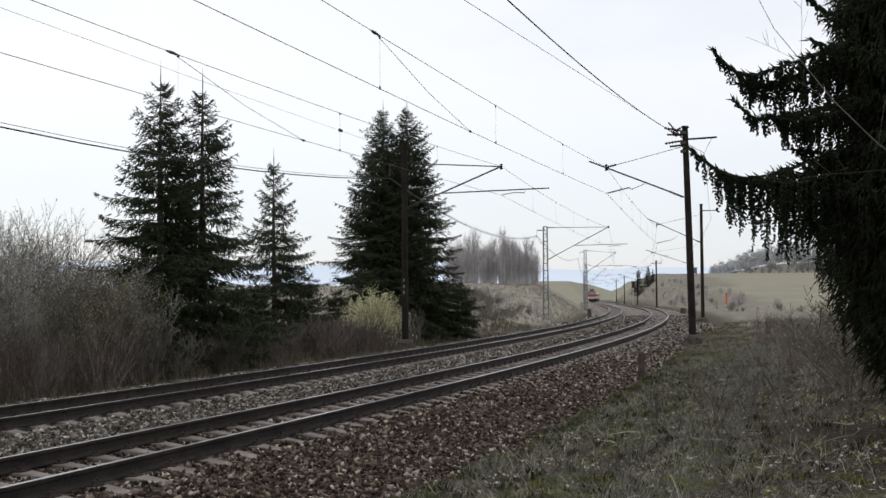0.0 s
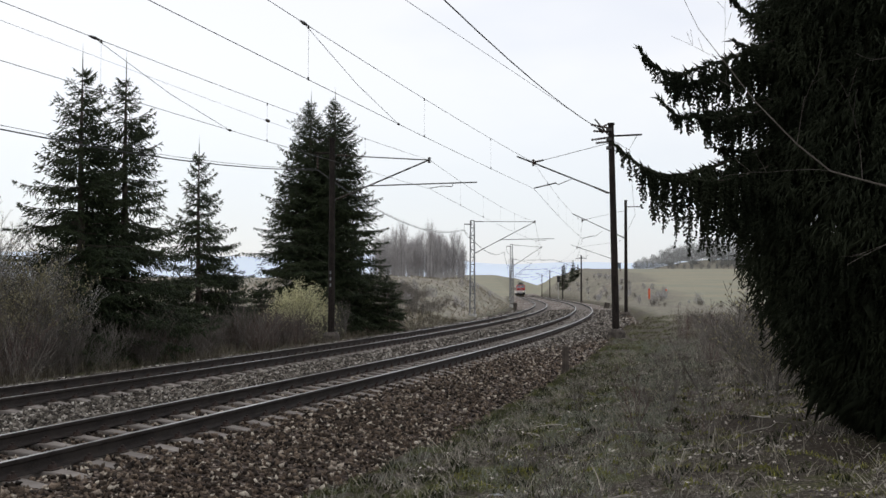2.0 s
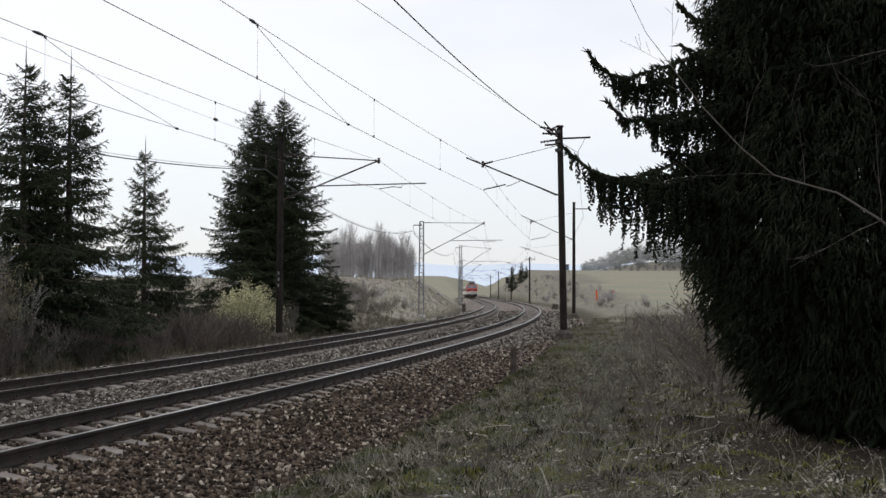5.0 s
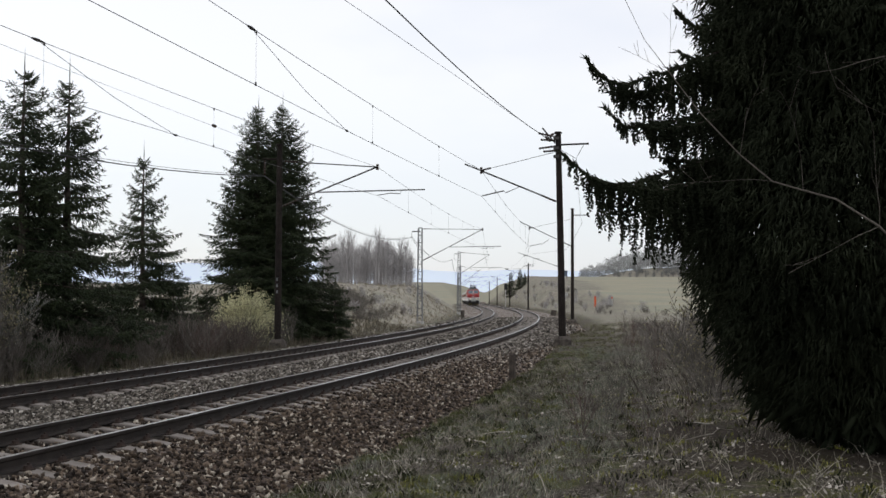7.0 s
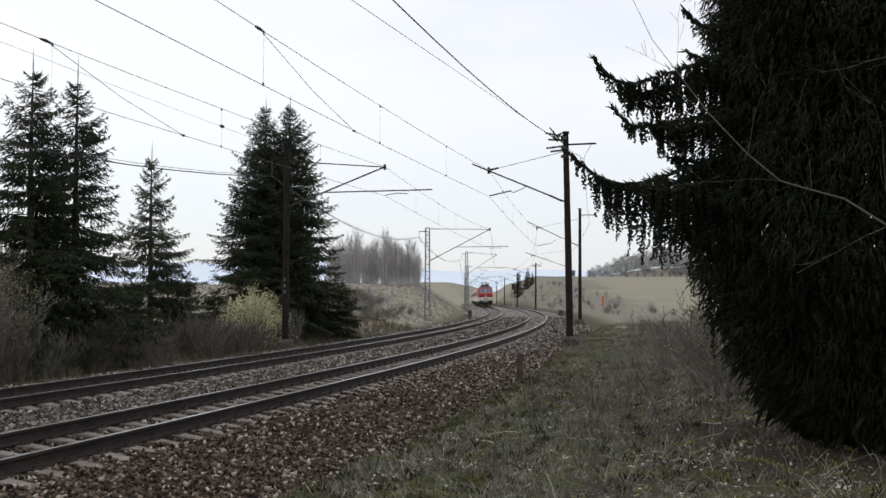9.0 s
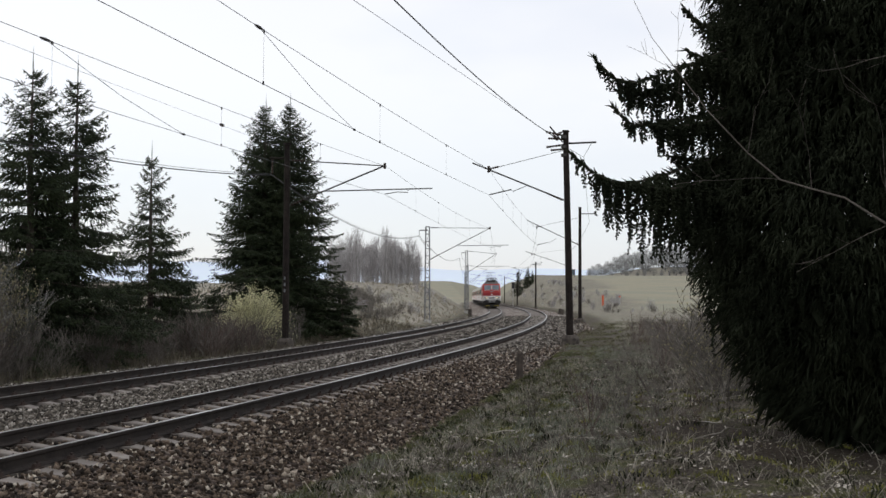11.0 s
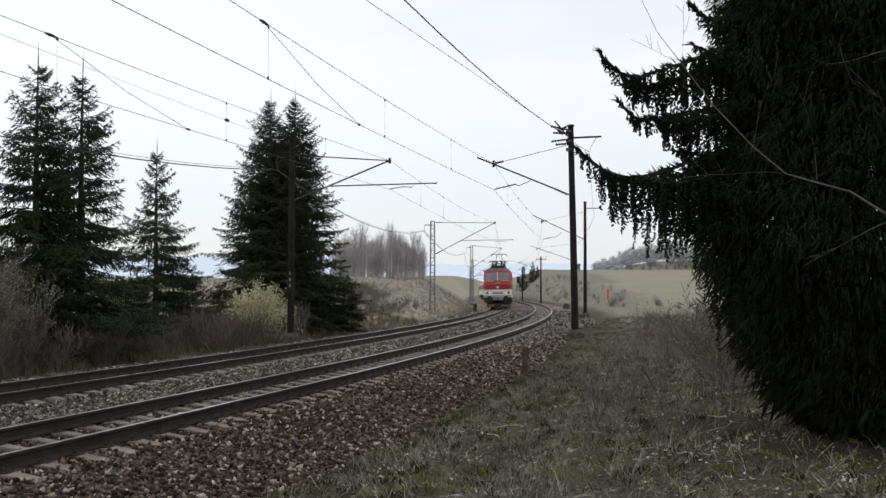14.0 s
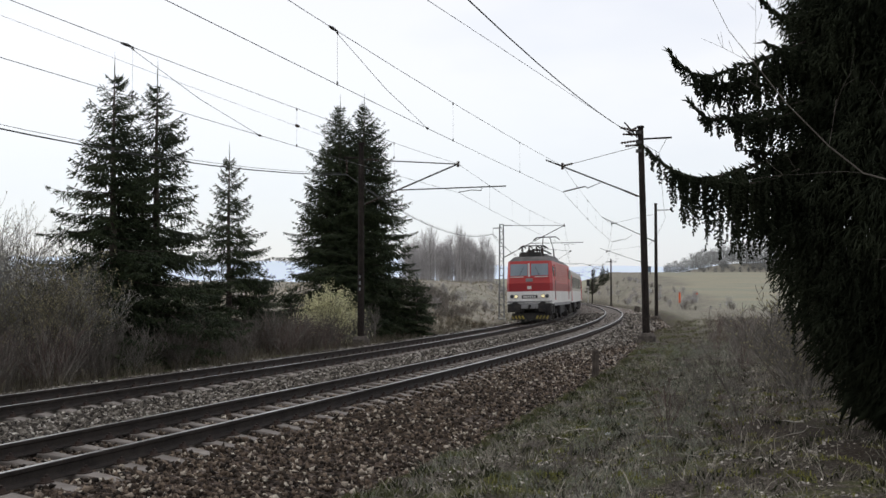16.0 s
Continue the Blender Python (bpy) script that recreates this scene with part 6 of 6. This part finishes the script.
def build_loco():
    """Front at y = 0 facing -y, body reaching to y = 15.6; rail tops at z = 0."""
    loco = tagged(new("locomotive"), "red and white electric locomotive with raised pantograph", "locomotive")
    L, W = 15.9, 1.47

    def skin(name, z0, z1, mat, rake0, rake1, label="", w0=W, w1=W):
        """A belt of the body between two heights; the ends lean back with height."""
        sh = Shape()
        pts = []
        for z, rk, w in ((z0, rake0, w0), (z1, rake1, w1)):
            pts += [(-w + 0.16, rk, z), (w - 0.16, rk, z), (w, rk + 0.28, z), (w, L - rk - 0.28, z), (w - 0.16, L - rk, z), (-w + 0.16, L - rk, z), (-w, L - rk - 0.28, z), (-w, rk + 0.28, z)]
        faces = [(i, (i + 1) % 8, (i + 1) % 8 + 8, i + 8) for i in range(8)] + [tuple(range(7, -1, -1)), tuple(range(8, 16))]
        sh.add(pts, faces)
        return part(name, sh, mat, loco, label)

    skin("lower_body", 1.18, 1.98, M_WHITE, 0.0, 0.0, "white lower body belt")
    skin("middle_body", 1.98, 2.50, M_RED2, 0.0, 0.02, "deep red belt")
    skin("upper_body", 2.50, 3.92, M_RED, 0.02, 0.34, "bright red cab and side belt", W, W - 0.07)
    roof = skin("roof", 3.92, 4.22, M_ROOF, 0.36, 0.75, "sooty grey roof", W - 0.10, W - 0.42)
    # front fittings, each end
    for end in (0, 1):
        def fy(y):
            return y if end == 0 else L - y

        def fx(x):
            return x if end == 0 else -x

        for side in (-1, 1):
            x = side * 0.66
            sh = Shape()
            za, zb = 2.98, 3.74
            ra, rb = 0.02 + 0.32 * (za - 2.5) / 1.42 - 0.015, 0.02 + 0.32 * (zb - 2.5) / 1.42 - 0.015
            c = [(-0.55, za, ra), (0.55, za, ra), (0.55, zb, rb), (-0.55, zb, rb)]
            sh.add([(fx(x + a), fy(y), z) for a, z, y in c] + [(fx(x + a), fy(y + 0.10), z) for a, z, y in c], [(0, 1, 2, 3), (0, 4, 5, 1), (1, 5, 6, 2), (2, 6, 7, 3), (3, 7, 4, 0), (7, 6, 5, 4)])
            win = part("windscreen", sh, M_GLASS, loco, "grey reflecting windscreen pane")
            tube_part("wiper", [(fx(x + 0.02), fy(ra - 0.03), za - 0.04), (fx(x + 0.28 * side * -1), fy(rb - 0.05), zb - 0.22)], 0.014, M_BLACK, win)
            sh = Shape()
            sh.box((fx(side * 0.78), fy(0.0), 2.90), (0.86, 0.05, 0.05))
            part("handrail", sh, M_WHITE, loco)
            for dx, mat in ((0.86, M_LAMP), (1.12, M_DARKGLASS)):
                sh = Shape()
                sh.tube([(fx(side * dx), fy(0.06), 1.66), (fx(side * dx), fy(-0.045), 1.66)], 0.095, 14)
                part("headlight", sh, mat, loco, "lit warm headlight" if mat is M_LAMP and end == 0 else "unlit dark lamp")
                sh = Shape()
                sh.tube([(fx(side * dx), fy(0.05), 1.66), (fx(side * dx), fy(-0.03), 1.66)], 0.135, 14)
                part("lamp_ring", sh, M_GREY, loco)
            # buffers
            sh = Shape()
            sh.tube([(fx(side * 0.875), fy(0.05), 1.06), (fx(side * 0.875), fy(-0.38), 1.06)], 0.11, 12)
            sh.tube([(fx(side * 0.875), fy(-0.38), 1.06), (fx(side * 0.875), fy(-0.43), 1.06)], 0.27, 16)
            part("buffer", sh, M_BLACK, loco, "black round buffer")
            sh = Shape()
            sh.box((fx(side * 0.98), fy(0.08), 0.93), (0.86, 0.56, 0.52), bevel=0.06)
            part("buffer_block", sh, M_BLACK, loco)
            # warning stripes on the rail guard
            for i in range(4):
                sh = Shape()
                sh.box((fx(side * (0.45 + 0.22 * i)), fy(0.055), 0.33), (0.11, 0.03, 0.24), Matrix.Rotation(0.5 * side, 3, "Y"))
                part("warning_stripe", sh, M_YELLOW, loco)
        sh = Shape()
        sh.box((0, fy(0.0), 3.34), (0.10, 0.10, 0.86))
        part("window_pillar", sh, M_WHITE, loco)
        sh = Shape()
        sh.box((0, fy(-0.005), 2.70), (0.46, 0.05, 0.20), bevel=0.06)
        part("emblem", sh, M_GREY, loco)
        sh = Shape()
        sh.box((0, fy(0.0), 2.22), (0.26, 0.05, 0.20), bevel=0.08)
        part("emblem", sh, M_WHITE, loco)
        sh = Shape()
        sh.box((0, fy(-0.005), 1.64), (1.0, 0.04, 0.22))
        plate = part("number_plate", sh, M_BLACK, loco, "dark plate with unreadable pale marks")
        for i in range(6):
            sh = Shape()
            sh.box((-0.36 + 0.14 * i, fy(-0.03), 1.64), (0.085, 0.02, 0.13))
            part("mark", sh, M_WHITE, plate)
        sh = Shape()
        sh.box((0, fy(-0.02), 1.32), (2.86, 0.08, 0.10))
        part("step_board", sh, M_GREY, loco)
        sh = Shape()
        sh.box((0, fy(0.08), 1.05), (2.6, 0.3, 0.34), bevel=0.05)
        part("buffer_beam", sh, M_GREY, loco, "grey buffer beam")
        sh = Shape()
        sh.tube([(0, fy(-0.05), 1.04), (0, fy(-0.42), 1.0), (0, fy(-0.48), 0.86)], [0.10, 0.07, 0.06], 8)
        part("coupling", sh, M_BLACK, loco)
        for side in (-1, 1):
            tube_part("brake_hose", [(side * 0.36, fy(-0.03), 0.98), (side * 0.38, fy(-0.2), 0.7), (side * 0.3, fy(-0.12), 0.5)], 0.03, M_BLACK, loco)
        sh = Shape()
        sh.box((0, fy(0.22), 0.38), (2.5, 0.28, 0.42), bevel=0.08, taper=0.92)
        part("rail_guard", sh, M_BLACK, loco)
    # sides: louvres, doors, cab windows
    for side in (-1, 1):
        x = side * (W - 0.015)
        for i in range(9):
            z = 2.62 + i * 0.135
            sh = Shape()
            sh.box((side * (W - 0.01 - 0.045 * (z - 2.5)), L / 2, z), (0.05, 10.2, 0.07), Matrix.Rotation(0.35 * side, 3, "Y"))
            part("louvre", sh, M_PINK, loco)
        for y in (2.15, L - 2.15):
            sh = Shape()
            sh.box((side * (W - 0.03), y, 2.55), (0.08, 0.72, 2.3), bevel=0.03)
            door = part("cab_door", sh, M_RED, loco)
            sh = Shape()
            sh.box((side * (W - 0.02), y, 3.25), (0.09, 0.5, 0.62), bevel=0.03)
            part("door_window", sh, M_DARKGLASS, door)
            tube_part("grab_rail", [(side * (W + 0.05), y - 0.46, 1.5), (side * (W + 0.05), y - 0.46, 2.7)], 0.022, M_GREY, loco)
        for y in (1.15, L - 1.15):
            sh = Shape()
            sh.box((side * (W - 0.045), y, 3.25), (0.09, 0.8, 0.66), bevel=0.03)
            part("cab_window", sh, M_DARKGLASS, loco)
        sh = Shape()
        sh.box((side * (W - 0.05), L / 2, 1.12), (0.12, 13.4, 0.2))
        part("sill", sh, M_GREY, loco)
        sh = Shape()
        sh.box((side * 1.15, L / 2, 0.75), (0.5, 3.0, 0.55), bevel=0.08)
        part("equipment_box", sh, M_BLACK, loco)
    bogie(loco, 3.8, 3.2, 0.62, 4.4)
    bogie(loco, L - 3.8, 3.2, 0.62, 4.4)
    # roof gear
    sh = Shape()
    sh.box((0, 1.35, 4.34), (1.5, 0.9, 0.34), bevel=0.1, taper=0.9)
    part("roof_box", sh, M_BLACK, loco)
    for y in (4.6, 7.9, 11.2):
        sh = Shape()
        sh.box((0, y, 4.34), (1.9, 2.2, 0.30), bevel=0.1, taper=0.85)
        part("resistor_hood", sh, M_ROOF, loco)

    def pantograph(y, raised):
        pan = Shape()
        for dy in (-0.5, 0.5):
            pan.tube([(-0.6, y + dy, 4.55), (0.6, y + dy, 4.55)], 0.04, 6)
        for dx in (-0.6, 0.6):
            pan.tube([(dx, y - 0.5, 4.55), (dx, y + 0.5, 4.55)], 0.04, 6)
        base = part("pantograph_base", pan, M_BLACK, loco)
        for dx in (-0.6, 0.6):
            for dy in (-0.5, 0.5):
                insulator((dx, y + dy, 4.2), (dx, y + dy, 4.52), base, 3, 0.09)
        top, knee = (6.10, 5.2) if raised else (5.02, 4.86)
        reach = 0.95 if raised else 1.3
        for sg in (-1, 1):
            tube_part("arm", [(sg * 0.5, y + 0.4, 4.58), (sg * 0.42, y + reach, knee)], 0.05, M_BLACK, base)
            tube_part("arm", [(sg * 0.42, y + reach, knee), (sg * 0.25, y, top)], 0.03, M_BLACK, base)
        for dy in (-0.16, 0.16):
            tube_part("collector", [(-0.98, y + dy, top - 0.22), (-0.72, y + dy, top), (0.72, y + dy, top), (0.98, y + dy, top - 0.22)], 0.035, M_BLACK, base)

    pantograph(3.0, False)
    pantograph(12.4, True)
    for y in (4.7, 5.6, 6.5):
        tube_part("roof_conductor", [(-0.7, y, 4.62), (-0.2, y, 4.86), (0.5, y + 0.3, 4.80), (0.8, y + 0.6, 4.6)], 0.045, M_BLACK, loco)
    for x in (-0.55, -0.1, 0.4, 0.75):
        tube_part("busbar", [(x, 1.0, 4.66), (x * 0.9, 1.4, 4.95), (x + 0.1, 2.4, 4.85)], 0.045, M_BLACK, loco)
        insulator((x, 1.45, 4.45), (x, 1.45, 4.80), loco, 3, 0.085)
    return loco


def build_coach():
    coach = tagged(new("passenger_coach"), "grey and white passenger coach with dark windows", "coach", "coaches of the train")
    L, W = 24.5, 1.41
    sh = Shape()
    sh.prism(body_section(W, 1.12, 2.05, 2.05 + 0.001, 2), 0, L)
    part("lower_body", sh, M_WHITE, coach, "white lower side")
    sh = Shape()
    sh.prism([(-W, 2.05), (W, 2.05), (W - 0.02, 3.55), (-W + 0.02, 3.55)], 0, L)
    part("upper_body", sh, M_COACH, coach, "grey-beige upper side")
    sh = Shape()
    sh.prism([(W - 0.02, 3.55)] + [((W - 0.02) * math.cos(math.pi * i / 8), 3.55 + 0.5 * math.sin(math.pi * i / 8)) for i in range(1, 8)] + [(-W + 0.02, 3.55)], 0, L)
    part("roof", sh, M_ROOF_LIGHT, coach, "pale grey rounded roof")
    for side in (-1, 1):
        for i in range(10):
            sh = Shape()
            sh.box((side * (W - 0.015), 3.1 + i * 2.03, 2.75), (0.06, 1.35, 0.92), bevel=0.02)
            part("window", sh, M_DARKGLASS, coach)
        for y in (0.95, L - 0.95):
            sh = Shape()
            sh.box((side * (W - 0.01), y, 2.25), (0.06, 0.8, 2.1), bevel=0.02)
            door = part("door", sh, M_RED, coach)
            sh = Shape()
            sh.box((side * (W + 0.005), y, 2.75), (0.05, 0.45, 0.75), bevel=0.02)
            part("door_window", sh, M_DARKGLASS, door)
        sh = Shape()
        sh.box((side * 0.95, L / 2, 0.85), (0.6, 5.0, 0.5), bevel=0.08)
        part("equipment_box", sh, M_BLACK, coach)
    for y in (-0.3, L + 0.3):
        sh = Shape()
        sh.box((0, y, 2.1), (1.5, 0.6, 2.2), bevel=0.15)
        part("gangway", sh, M_BLACK, coach)
    bogie(coach, 2.8, 2.5, 0.46, 3.4)
    bogie(coach, L - 2.8, 2.5, 0.46, 3.4)
    return coach


LOCO = build_loco()
COACHES = [build_coach()]
for _ in range(5):
    COACHES.append(copy_thing(COACHES[0], pose(0, 0, 0)))

FRONT_AT_END, SPEED = 69.42, 21.587
TIMES = [0.5 * i for i in range(33)]


def train_pose(s, length):
    """A vehicle whose front stands at s and which reaches away from the camera, both ends on the inner track."""
    n = -SPACING
    a, b = along(s + 0.2 * length, n, LOWER), along(s + 0.8 * length, n, LOWER)
    d = (b - a).normalized()
    o = a - d * 0.2 * length
    pitch = math.degrees(math.asin(d.z))
    return pose(o.x, o.y, o.z, pitch, -1.3, -math.degrees(math.atan2(d.x, d.y)))


def front_at(t):
    return FRONT_AT_END + SPEED * (16.0 - t)


def motions():
    walk(LOCO, [(t, train_pose(front_at(t), 15.9)) for t in TIMES])
    for i, coach in enumerate(COACHES):
        walk(coach, [(t, train_pose(front_at(t) + 17.2 + 26.2 * i, 24.5)) for t in TIMES])


motions()
